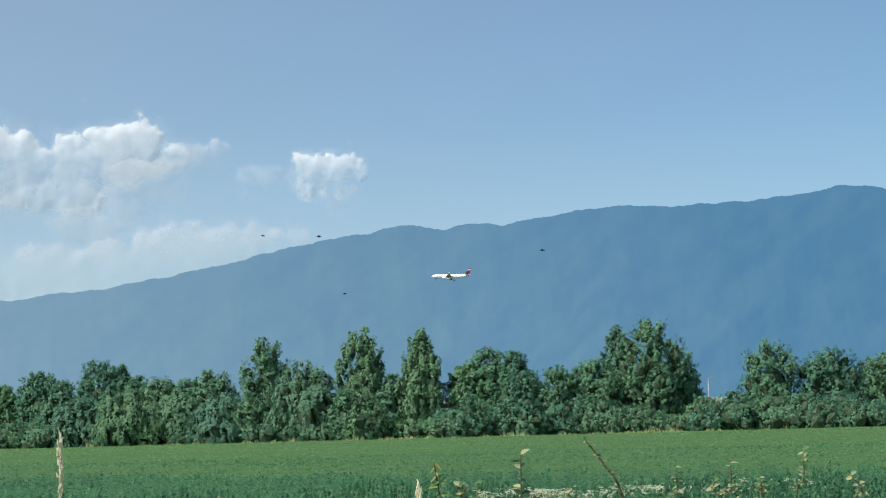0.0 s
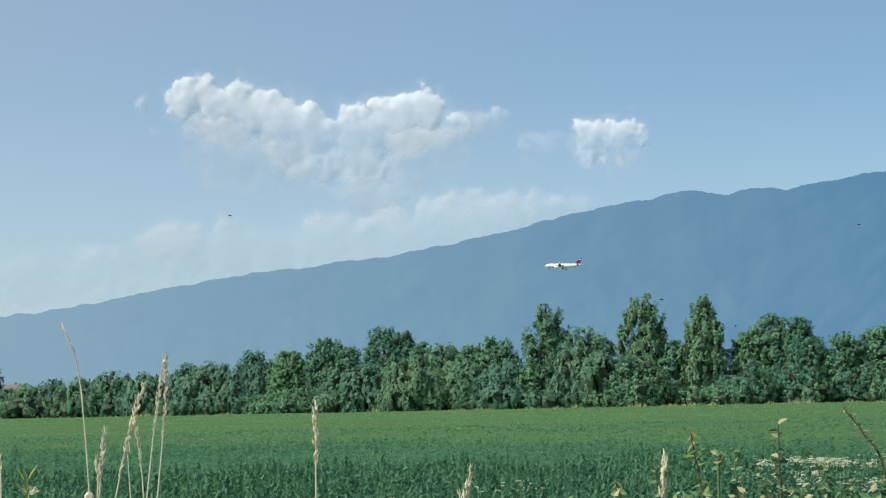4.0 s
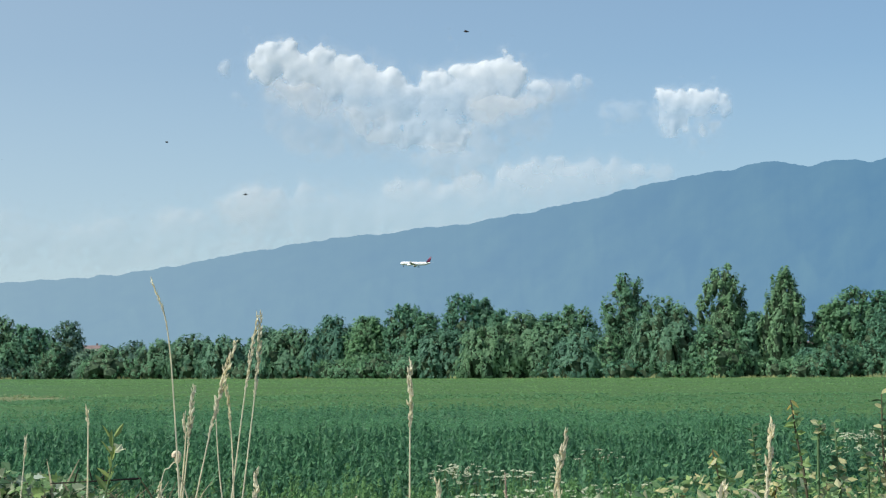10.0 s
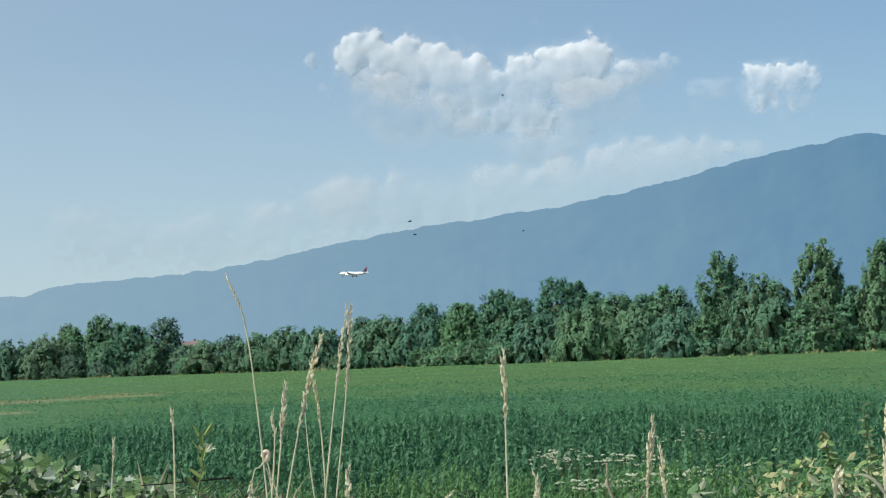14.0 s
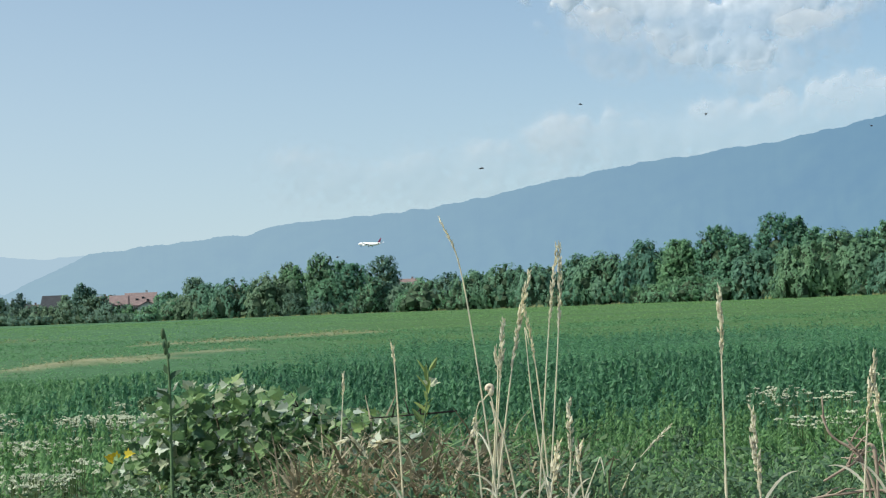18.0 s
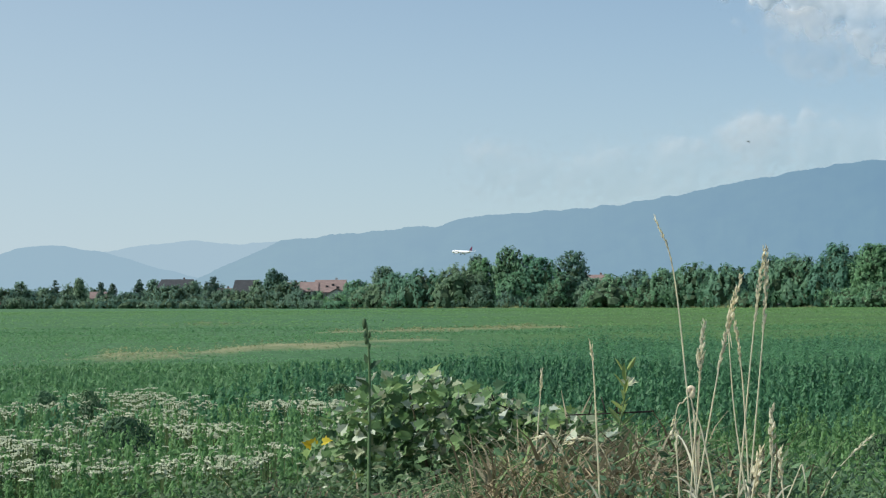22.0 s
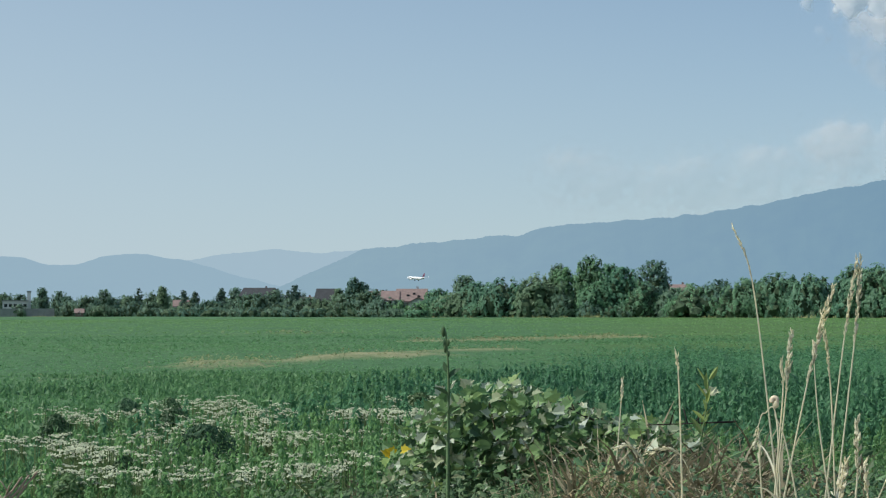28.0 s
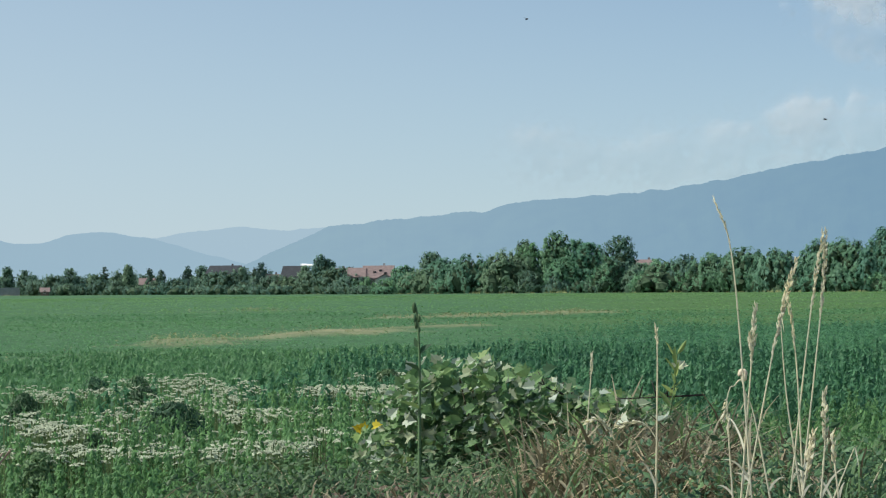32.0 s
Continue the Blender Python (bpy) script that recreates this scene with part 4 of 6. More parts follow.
    v[:, 0] += np.abs(v[:, 1]) * 0.35
    part("windscreen", mesh_of("windscreen", v + (-25.9, 0, 0.68), f, DARK), plane)
    return plane


airliner = build_airliner()
PLANE_X, PLANE_Y, PLANE_VX, PLANE_VY, PLANE_LAP = 437.7, 2425.0, -51.737, 34.232, 3.80
PLANE_Z0, PLANE_VZ, PLANE_VZ2 = 199.13, -4.1062, 0.00042


# ---- crop plants and flowers ----
def scatter(rng, near, far, density):
    n = int(density * (radians(72)) / 2 * (far ** 2 - near ** 2))
    r = np.sqrt(rng.uniform(near ** 2, far ** 2, n))
    a = np.radians(rng.uniform(-40, 32, n))
    return r * np.sin(a), r * np.cos(a)


# white flower patches: x, y, half length, half depth
BLOOM = [(-5.8, 18.8, 0.8, 0.8), (-5.4, 16.6, 0.6, 0.5), (-6.9, 21.6, 0.8, 0.5), (-6.6, 14, 1.5, 0.88), (-5.5, 13.2, 1.35, 0.8), (-6.9, 13, 1.05, 0.64), (-6.2, 15.1, 0.75, 0.48), (-7.5, 18, 1.35, 0.8), (-8.4, 18.6, 0.9, 0.56), (-7.1, 16.8, 0.9, 0.48), (-8.3, 16.6, 0.75, 0.48), (-9.9, 21.8, 1.65, 0.8),
         (-8.4, 20.9, 1.5, 0.8), (-6.9, 20.4, 1.35, 0.8), (-6.2, 18.7, 1.05, 0.8), (-11.2, 20.4, 1.2, 0.64), (-9.5, 19, 0.75, 0.48), (-12, 24.5, 1.2, 0.6), (-8.6, 24.6, 1.0, 0.5), (-8.6, 15.2, 1.2, 0.64), (0.1, 22, 0.81, 0.52),
         (1.4, 19.2, 0.63, 0.38), (1.5, 27.7, 0.99, 0.45), (7.8, 33.6, 1.9, 1.9), (10.3, 34.3, 2.8, 1.3), (5.8, 28.5, 0.8, 1.0), (6.0, 25.8, 0.7, 0.8), (-2.4, 21, 0.63, 0.38), (3.4, 16.5, 1.5, 1.0), (5, 14, 1.7, 1.1), (0.8, 18, 0.72, 0.45)]


def blooming(x, y):
    out = np.zeros(len(x))
    wob = 0.35 * fractal(np.column_stack([x, y]) * 0.9, 3, 61)
    for bx, by, lx, ly in BLOOM:
        out = np.maximum(out, 1 - smooth(0.4, 1.15, np.hypot((x - bx) / lx, (y - by) / ly) + wob))
    return out


def build_crop(near, far, density, leaves, leaf, label, seed, tall, material, dry=False):
    """Upright leafy plants; tall: the dark crop, else the light one."""
    rng = np.random.default_rng(seed)
    x, y = scatter(rng, near, far, density)
    w = tall_crop(x, y)
    pick = rng.uniform(size=len(x))
    lush = 0.5 + 0.5 * grain(np.column_stack([x, y]) * 0.5, 71)
    thin = bareness(x, y) > rng.uniform(0.1, 0.8, len(x))
    ok = thin if dry else ((w > pick) if tall else (w <= pick)) & ~thin & (berm_height(x, y) < 0.25)
    x, y, lush = x[ok], y[ok], lush[ok]
    n = len(x)
    lumpy = 1 + 0.35 * fractal(np.column_stack([x, y]) * 0.9, 3, 72) * ((1 - smooth(24, 34, np.hypot(x, y))) + 1.0 * tall * (1 - smooth(60, 90, np.hypot(x, y))) * smooth(24, 34, np.hypot(x, y)))
    high = (rng.uniform(0.28, 0.62, n) if tall else rng.uniform(0.28, 0.40, n) + (0.05 if far > 45 else 0)) * (0.78 + 0.32 * lush) * lumpy
    high = high + (0.14 if dry else 0)
    k = np.repeat(np.arange(n), leaves)
    m = len(k)
    up = rng.uniform(0.12, 1.0, m) ** 0.75
    spread = (0.065 if far <= 45 else 0.09) * (leaf / 0.06) ** 0.6
    a = rng.uniform(0, 6.283, m)
    q = spread * np.sqrt(rng.uniform(0, 1, m)) * (1.15 - 0.6 * up)
    c = np.column_stack([x[k] + q * np.cos(a), y[k] + q * np.sin(a), high[k] * up])
    out = np.column_stack([np.cos(a), np.sin(a), rng.uniform(0.1, 1.1, m) + (0 if far <= 45 else 1.3)]) + rng.normal(size=(m, 3)) * 0.35
    out /= np.linalg.norm(out, axis=1)[:, None]
    ups = np.column_stack([np.cos(a) * 0.4, np.sin(a) * 0.4, np.ones(m)]) + rng.normal(size=(m, 3)) * 0.3
    size = leaf * rng.uniform(0.6, 1.3, m) * (1 if far <= 45 else np.clip(np.hypot(x, y)[k] / far, 0.5, 1))
    if far <= 20:
        v, f = quads(c, out, ups, size * 0.8, size * 1.35)
    else:
        v, f = blades(c, out, ups, size * 0.8, size * 2.0)
    return tagged(new("crop_plants", mesh_of("crop_plants", v, f, material)), label, "crop", kind="stuff")


build_crop(7.6, 20, 30, 56, 0.034, "dark green leafy crop plants close to the bank", 101, True, CROP)
build_crop(20, 40, 17, 46, 0.045, "dark green leafy crop plants", 102, True, CROP)
build_crop(40, 80, 13, 20, 0.070, "dark green leafy crop plants farther out", 103, True, CROP)
build_crop(7.6, 20, 44, 26, 0.038, "feathery dark green plants close to the bank", 104, False, CROP)
build_crop(20, 45, 32, 15, 0.055, "light green crop plants", 105, False, CROP_TIPS)
build_crop(45, 110, 12, 7, 0.085, "light green crop plants farther out", 106, False, CROP_TIPS)
build_crop(110, 400, 2.0, 3, 0.20, "light green crop far across the field", 107, False, CROP_TIPS)
build_crop(30, 130, 8, 9, 0.085, "thin dry tan grass in strips across the field", 108, False, DRY_CROP, True)

PETAL = plain("flower_white", (0.43, 0.48, 0.33), 0.8, vary=0.2, scale=30, bump=0)
STEM_GREEN = plain("flower_stem", (0.10, 0.16, 0.06), 0.7, vary=0.2, scale=20, bump=0)


def build_flowers():
    rng = np.random.default_rng(5)
    x, y = scatter(rng, 10, 42, 170)
    ok = (blooming(x, y) * np.maximum(0.10, smooth(-0.20, 0.35, fractal(np.column_stack([x, y]) * 1.3, 3, 66))) > rng.uniform(size=len(x))) & (berm_height(x, y) < 0.15)
    x, y = x[ok], y[ok]
    heads = len(x)
    mound = 0.5 + 0.5 * fractal(np.column_stack([x, y]) * 0.8, 3, 67)
    wide = rng.uniform(0.022, 0.055, heads)
    n = heads * 11
    x, y, wide = np.repeat(x, 11), np.repeat(y, 11), np.repeat(wide, 11)
    q, turn = np.sqrt(rng.uniform(0, 1, n)), rng.uniform(0, 6.283, n)
    z = np.repeat(rng.uniform(0.34, 0.46, heads) + 0.14 * mound, 11) - 0.25 * wide * q * q + rng.normal(size=n) * 0.003
    x, y = x + wide * q * np.cos(turn), y + wide * q * np.sin(turn)
    r = wide * rng.uniform(0.22, 0.40, n)
    sides = 4
    a = np.arange(sides) * 2 * math.pi / sides
    ring = r[:, None] * rng.uniform(0.6, 1.15, (n, sides))
    tilt = rng.normal(size=(n, 2)) * 0.25
    vx, vy = ring * np.cos(a), ring * np.sin(a)
    v = np.stack([x[:, None] + vx, y[:, None] + vy, z[:, None] + vx * tilt[:, :1] + vy * tilt[:, 1:] - 0.004], 2)
    top = np.stack([x, y, z + r * 0.35], 1)[:, None]
    v = np.concatenate([top, v], 1).reshape(-1, 3)
    base = np.arange(n)[:, None, None] * (sides + 1)
    fan = np.array([(0, 1 + k, 1 + (k + 1) % sides) for k in range(sides)])[None]
    f = (base + fan).reshape(-1, 3)
    tagged(new("white_flowers", mesh_of("white_flowers", v, f, PETAL)), "patches of small flat white wildflower heads", "wildflowers", kind="stuff")
    s = 0.004
    foot = np.stack([x, y, np.zeros(n)], 1)
    sv = np.stack([foot + (-s, 0, 0), foot + (s, 0, 0), np.stack([x + s, y, z], 1), np.stack([x - s, y, z], 1)], 1).reshape(-1, 3)
    sv = sv.reshape(n, 4, 3)[::11].reshape(-1, 3)
    sf = np.arange(len(sv) // 4)[:, None] * 4 + np.array([[0, 1, 2, 3]])
    tagged(new("flower_stems", mesh_of("flower_stems", sv, sf, STEM_GREEN)), "thin green stems of the white wildflowers", "wildflowers", kind="stuff")


build_flowers()

# ---- plants on the bank ----
STRAW = foliage("dry_straw", (0.72, 0.68, 0.49), (0.92, 0.89, 0.73), 0.40, big=8.0, own=0.15)
STRAW_DULL = foliage("dead_grass", (0.15, 0.132, 0.085), (0.42, 0.375, 0.25), 0.2, big=3.0, own=0.3)
STRAW_PALE = foliage("dead_blades", (0.20, 0.165, 0.11), (0.46, 0.40, 0.28), 0.25, big=3.0, own=0.3)
WEED_GREEN = foliage("weed_leaves", (0.105, 0.210, 0.080), (0.280, 0.420, 0.172), 0.35, big=4.0, gloss=0.4)
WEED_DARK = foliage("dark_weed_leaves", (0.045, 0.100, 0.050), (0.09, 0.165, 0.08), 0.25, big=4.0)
# a darker weed green, also put in for shade inside the bush
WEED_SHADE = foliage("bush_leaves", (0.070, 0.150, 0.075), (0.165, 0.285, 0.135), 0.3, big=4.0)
WEED_PALE = foliage("pale_weed_leaves", (0.29, 0.32, 0.17), (0.50, 0.51, 0.32), 0.3, big=4.0)
WEED_YELLOW = foliage("yellow_weed_leaves", (0.28, 0.26, 0.08), (0.50, 0.44, 0.16), 0.3, big=4.0)
WEED_STEM = plain("weed_stem", (0.09, 0.085, 0.05), 0.8, vary=0.3, scale=15, bump=0)
WEED_STEM_GREEN = plain("green_weed_stem", (0.11, 0.19, 0.085), 0.7, vary=0.3, scale=15, bump=0)
SILVER = foliage("silver_leaf", (0.36, 0.42, 0.32), (0.56, 0.61, 0.49), 0.2, big=4.0)
DEAD_WOOD = plain("dead_twig", (0.34, 0.28, 0.21), 0.9, vary=0.35, scale=12, bump=0.4, size=0.004)
DARK_WOOD = plain("dark_twig", (0.04, 0.035, 0.03), 0.9, vary=0.3, scale=12, bump=0.4, size=0.004)


def bank(x, y):
    return float(berm_height(np.array([x]), np.array([y]))[0])


def curve_through(points, n=14):
    """A smooth line through a few points."""
    p = np.asarray(points, float)
    p = np.concatenate([[2 * p[0] - p[1]], p, [2 * p[-1] - p[-2]]])
    out = []
    for i in range(1, len(p) - 2):
        for k in np.linspace(0, 1, n, endpoint=False):
            a, b, c, d = p[i - 1], p[i], p[i + 1], p[i + 2]
            out.append(0.5 * (2 * b + (c - a) * k + (2 * a - 5 * b + 4 * c - d) * k * k + (3 * b - a - 3 * c + d) * k ** 3))
    out.append(p[-2])
    return np.array(out)


SPIKE = (np.array([(0, 0, 0), (0.5, 0.5, 1), (-0.5, 0.5, 1), (-0.5, -0.5, 1), (0.5, -0.5, 1), (0, 0, 3)], float) / 3,
         [(0, 2, 1), (0, 3, 2), (0, 4, 3), (0, 1, 4), (1, 2, 5), (2, 3, 5), (3, 4, 5), (4, 1, 5)])
stalk_seed = [0]
STALKS = []


def seed_head(line, length, fat, rng):
    """Spikelets set close round the last stretch of a stem; line runs from the base to the tip."""
    seg = np.linalg.norm(np.diff(line, axis=0), axis=1)
    run = np.concatenate([[0], np.cumsum(seg)])
    total = run[-1]
    pieces = []
    count = int(length / 0.0042)
    for i in range(count):
        s = total - length * (i + rng.uniform(-0.3, 0.3)) / count
        k = np.clip(np.searchsorted(run, s) - 1, 0, len(line) - 2)
        p = line[k] + (line[k + 1] - line[k]) * np.clip((s - run[k]) / (seg[k] + 1e-9), 0, 1)
        way = line[k + 1] - line[k]
        way /= np.linalg.norm(way) + 1e-9
        rel = i / count
        plump = (0.45 + 0.9 * math.sin(math.pi * min(1, rel * 0.9 + 0.08))) * fat
        side = rng.normal(size=3)
        side -= way * (side @ way)
        side /= np.linalg.norm(side)
        axis = way * 1.0 + side * rng.uniform(0.15, 0.42)
        axis /= np.linalg.norm(axis)
        t1 = np.cross(axis, side)
        t1 /= np.linalg.norm(t1)
        t2 = np.cross(axis, t1)
        ln, wd = 0.017 * rng.uniform(0.7, 1.25) * (0.7 + 0.3 * plump), 0.0038 * rng.uniform(0.7, 1.2) * plump
        v = SPIKE[0]
        pieces.append((p + side * 0.0022 * plump + v[:, :1] * 3 * wd * t1 + v[:, 1:2] * 3 * wd * t2 + v[:, 2:] * ln * axis, SPIKE[1]))
    return join(pieces)


def dry_stalk(tip, mid, low, head, fat, hook=None):
    """A dead grass stem with its seed head, rooted on the bank."""
    stalk_seed[0] += 1
    rng = np.random.default_rng(300 + stalk_seed[0])
    tip, mid, low = (np.array(p) for p in (tip, mid, low))
    way = low - mid
    g = bank(low[0], low[1])
    k = (low[2] - g) / max(0.05, -way[2])
    foot = low + way * max(0.05, min(k, 2.5))
    foot[2] = bank(foot[0], foot[1]) - 0.02
    line = curve_through([foot, low, mid, tip] + ([tip + np.array(hook)] if hook else []), 10)
    base = thing("grass_stalk", *foot, 0, "dry straw-coloured grass stalk with %s, on the bank" % ("a slender seed head" if fat < 1.05 else "a plump seed head") if head else "bare dry straw-coloured grass stem on the bank", "grass stalk", "dry grass stalks on the bank")
    r = np.linspace(0.0034, 0.0013, len(line))
    part("stem", mesh_of("stem", *tube(line - foot, r, 6), STRAW, True), base)
    if head:
        v, f = seed_head(line - foot, head, fat, rng)
        part("seed_head", mesh_of("seed_head", v, f, STRAW), base)
    else:
        b = line[-1] - foot
        v, f = blade(b, b + (0.01, 0, -0.05), 0.004, rng)
        part("tip_leaf", mesh_of("tip_leaf", v, f, STRAW), base)
    STALKS.append(base)
    p = line[len(line) // 3] - foot
    v, f = blade(p, p + np.array([rng.uniform(-0.09, 0.09), rng.uniform(-0.05, 0.05), rng.uniform(0.02, 0.09)]), 0.006, rng)
    part("leaf_blade", mesh_of("leaf_blade", v, f, STRAW), base)


def blade(a, b, width, rng, steps=5):
    """A bent grass blade from a to b."""
    a, b = np.asarray(a, float), np.asarray(b, float)
    k = np.linspace(0, 1, steps + 1)[:, None]
    sag = np.array([0, 0, 0.35 * np.linalg.norm(b - a)])
    mid = a + (b - a) * k + sag * (k * (1 - k)) * 2
    side = np.cross(b - a, (0.2, 1, 0.1))
    side /= np.linalg.norm(side) + 1e-9
    w = width * (1 - k ** 2) * 0.5 + 0.0004
    v = np.concatenate([mid - side * w, mid + side * w])
    n = steps + 1
    return v, [(i, i + 1, n + i + 1, n + i) for i in range(steps)]


def bent_stalk(points, head):
    stalk_seed[0] += 1
    rng = np.random.default_rng(300 + stalk_seed[0])
    pts = [np.array(p) for p in points][::-1]
    foot = pts[0] + (pts[0] - pts[1]) * 0.4
    foot[2] = bank(foot[0], foot[1]) - 0.02
    line = curve_through([foot] + pts, 10)
    base = thing("grass_stalk", *foot, 0, "bent dry grass stalk with a drooping head", "grass stalk", "dry grass stalks on the bank")
    part("stem", mesh_of("stem", *tube(line - foot, np.linspace(0.0024, 0.0014, len(line)), 6), STRAW, True), base)
    v, f = seed_head(line - foot, head, 1.2, rng)
    part("seed_head", mesh_of("seed_head", v, f, STRAW), base)


def leaf_mesh(name, kind, material):
    """A leaf 1 m long along +y with its stalk at the origin, folded along the midrib."""
    if kind == "lobed":
        rim = [(0, 0.12), (0.20, 0.02), (0.40, 0.12), (0.30, 0.26), (0.52, 0.48), (0.30, 0.50), (0.26, 0.66), (0.10, 0.76), (0, 1.0)]
    elif kind == "oval":
        rim = [(0, 0), (0.16, 0.12), (0.27, 0.34), (0.25, 0.58), (0.12, 0.84), (0, 1.0)]
    else:
        rim = [(0, 0), (0.10, 0.15), (0.15, 0.45), (0.08, 0.8), (0, 1.0)]
    n = len(rim)
    vs = [(x, y, 0.45 * x - 0.10 * y * y) for x, y in rim] + [(-x, y, 0.45 * x - 0.10 * y * y) for x, y in rim[1:-1]]
    c = len(vs)
    vs.append((0, 0.45, -0.05))
    loop = list(range(n)) + list(range(c - 1, n - 1, -1))
    fs = [(loop[i], loop[(i + 1) % len(loop)], c) for i in range(len(loop))]
    return mesh_of(name, vs, fs, material)


# shade is the lobed leaf again, coloured dark as if shaded
LEAF = {k: leaf_mesh("leaf_" + k, shape, m) for k, shape, m in (("green", "oval", WEED_GREEN), ("dark", "oval", WEED_DARK), ("pale", "oval", WEED_PALE), ("yellow", "narrow", WEED_YELLOW),
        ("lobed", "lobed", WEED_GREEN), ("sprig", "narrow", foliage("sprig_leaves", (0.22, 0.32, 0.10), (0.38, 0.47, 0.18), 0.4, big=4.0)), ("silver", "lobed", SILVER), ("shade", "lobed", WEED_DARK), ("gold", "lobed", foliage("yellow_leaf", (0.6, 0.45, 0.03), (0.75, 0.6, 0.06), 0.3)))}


def leaf_at(parent, kind, p, way, size, rng, flat=0.6):
    """One leaf under parent: its stalk at p, growing along way."""
    way = Vector(way).normalized()
    up = Vector((rng.normal() * 0.5 - 0.3, rng.normal() * 0.5 - 0.6, flat))
    side = way.cross(up).normalized()
    up = side.cross(way).normalized()
    m = Matrix((side, way, up)).transposed().to_4x4()
    ob = part("leaf", LEAF[kind], parent)
    ob.matrix_basis = Matrix.Translation(Vector(p)) @ m @ Matrix.Diagonal((size, size, size, 1))
    return ob


def weed(tip, low, leaves, size, kind):
    """An upright weed: a stem with leaves set round it."""
    stalk_seed[0] += 1
    rng = np.random.default_rng(300 + stalk_seed[0])
    tip, low = np.array(tip), np.array(low)
    foot = low + (low - tip) * 0.5
    foot[2] = bank(foot[0], foot[1]) - 0.02
    mid = (tip + low) / 2 + rng.normal(size=3) * 0.012
    line = curve_through([foot, low, mid, tip], 8)
    label = {"yellow": "wilting leafy weed with a drooping yellowed top", "dark": "dark-stemmed weed with small round leaves", "green": "green leafy weed on the bank",
             "pale": "pale-leaved weed sprig on the bank", "lobed": "bright yellow-green sprig with narrow upright leaves"}[kind]
    base = thing("weed", *foot, 0, label, "weed", "weeds on the bank")
    part("stem", mesh_of("stem", *tube(line - foot, np.linspace(0.0055, 0.002, len(line)), 6), WEED_STEM if kind in ("dark", "yellow") else WEED_STEM_GREEN, True), base)
    count = leaves * (2 if kind == 'lobed' else 4)
    for i in range(count):
        k = 1 - 0.66 * (i / count) ** 0.9
        p = line[int(k * (len(line) - 1))] - foot
        a = i * 2.4 + rng.uniform(-0.5, 0.5)
        tone = {"yellow": "yellow" if i < 5 else "green", "dark": rng.choice(["dark", "green", "pale"]), "green": rng.choice(["green", "pale", "dark"]), "pale": rng.choice(["pale", "pale", "green"]), "lobed": rng.choice(["sprig", "sprig", "sprig", "silver"])}[kind]
        drop = -0.9 if tone == "yellow" else rng.uniform(0.9, 2.2) if tone == "sprig" else rng.uniform(-0.3, 0.7)
        leaf_at(base, tone, p, (math.cos(a), math.sin(a) * 0.8, drop), size * (0.95 if kind == 'lobed' else 0.58) * rng.uniform(0.6, 1.15), rng)


def thistle(tip, mid, low):
    tip, mid, low = (np.array(p) for p in (tip, mid, low))
    rng = np.random.default_rng(900)
    foot = low + (low - mid) * 0.8
    foot[2] = bank(foot[0], foot[1]) - 0.02
    line = curve_through([foot, low, mid, tip], 8)
    base = thing("thistle", *foot, 0, "tall dark green thistle with closed buds", "thistle")
    part("stem", mesh_of("stem", *tube(line - foot, np.linspace(0.0065, 0.003, len(line)), 7), WEED_STEM_GREEN, True), base)
    for k, r in ((1.0, 0.011), (0.955, 0.009), (0.93, 0.007), (0.90, 0.009), (0.86, 0.006)):
        p = line[int(k * (len(line) - 1))] - foot + (rng.uniform(-0.008, 0.008), 0, 0)
        v = BALL2[0] * (r * 0.7, r * 0.7, r * 1.7)
        part("bud", mesh_of("bud", v + p, BALL2[1], WEED_DARK, True), base)
    for k, way, size in ((0.70, (0.8, 0, 0.75), 0.075), (0.74, (-0.5, 0, 0.9), 0.05), (0.60, (-0.7, -0.3, 0.5), 0.08), (0.52, (0.7, -0.4, 0.5), 0.09), (0.45, (-0.6, -0.5, 0.4), 0.1)):
        leaf_at(base, "dark" if k > 0.5 else "green", line[int(k * (len(line) - 1))] - foot, way, size * 0.75, rng)


def snail(p):
    base = thing("snail_shell", *p, 0, "pale cream snail shell clinging to a dry stem", "snail shell")
    a = np.linspace(0, 5.2 * math.pi, 60)
    grow = np.linspace(0.12, 1.0, 60)
    line = np.column_stack([0.008 * grow * np.cos(a), np.full(60, 0.0) + 0.005 * (1 - grow), 0.008 * grow * np.sin(a)])
    part("whorl", mesh_of("whorl", *tube(line, 0.0072 * grow, 10), plain("shell", (0.72, 0.62, 0.45), 0.45, vary=0.2, scale=60, bump=0.1, size=0.001), True), base)
    v = BALL2[0] * (0.009, 0.006, 0.012) + (0.002, 0, -0.010)
    part("lip", mesh_of("lip", v, BALL2[1], STRAW, True), base)


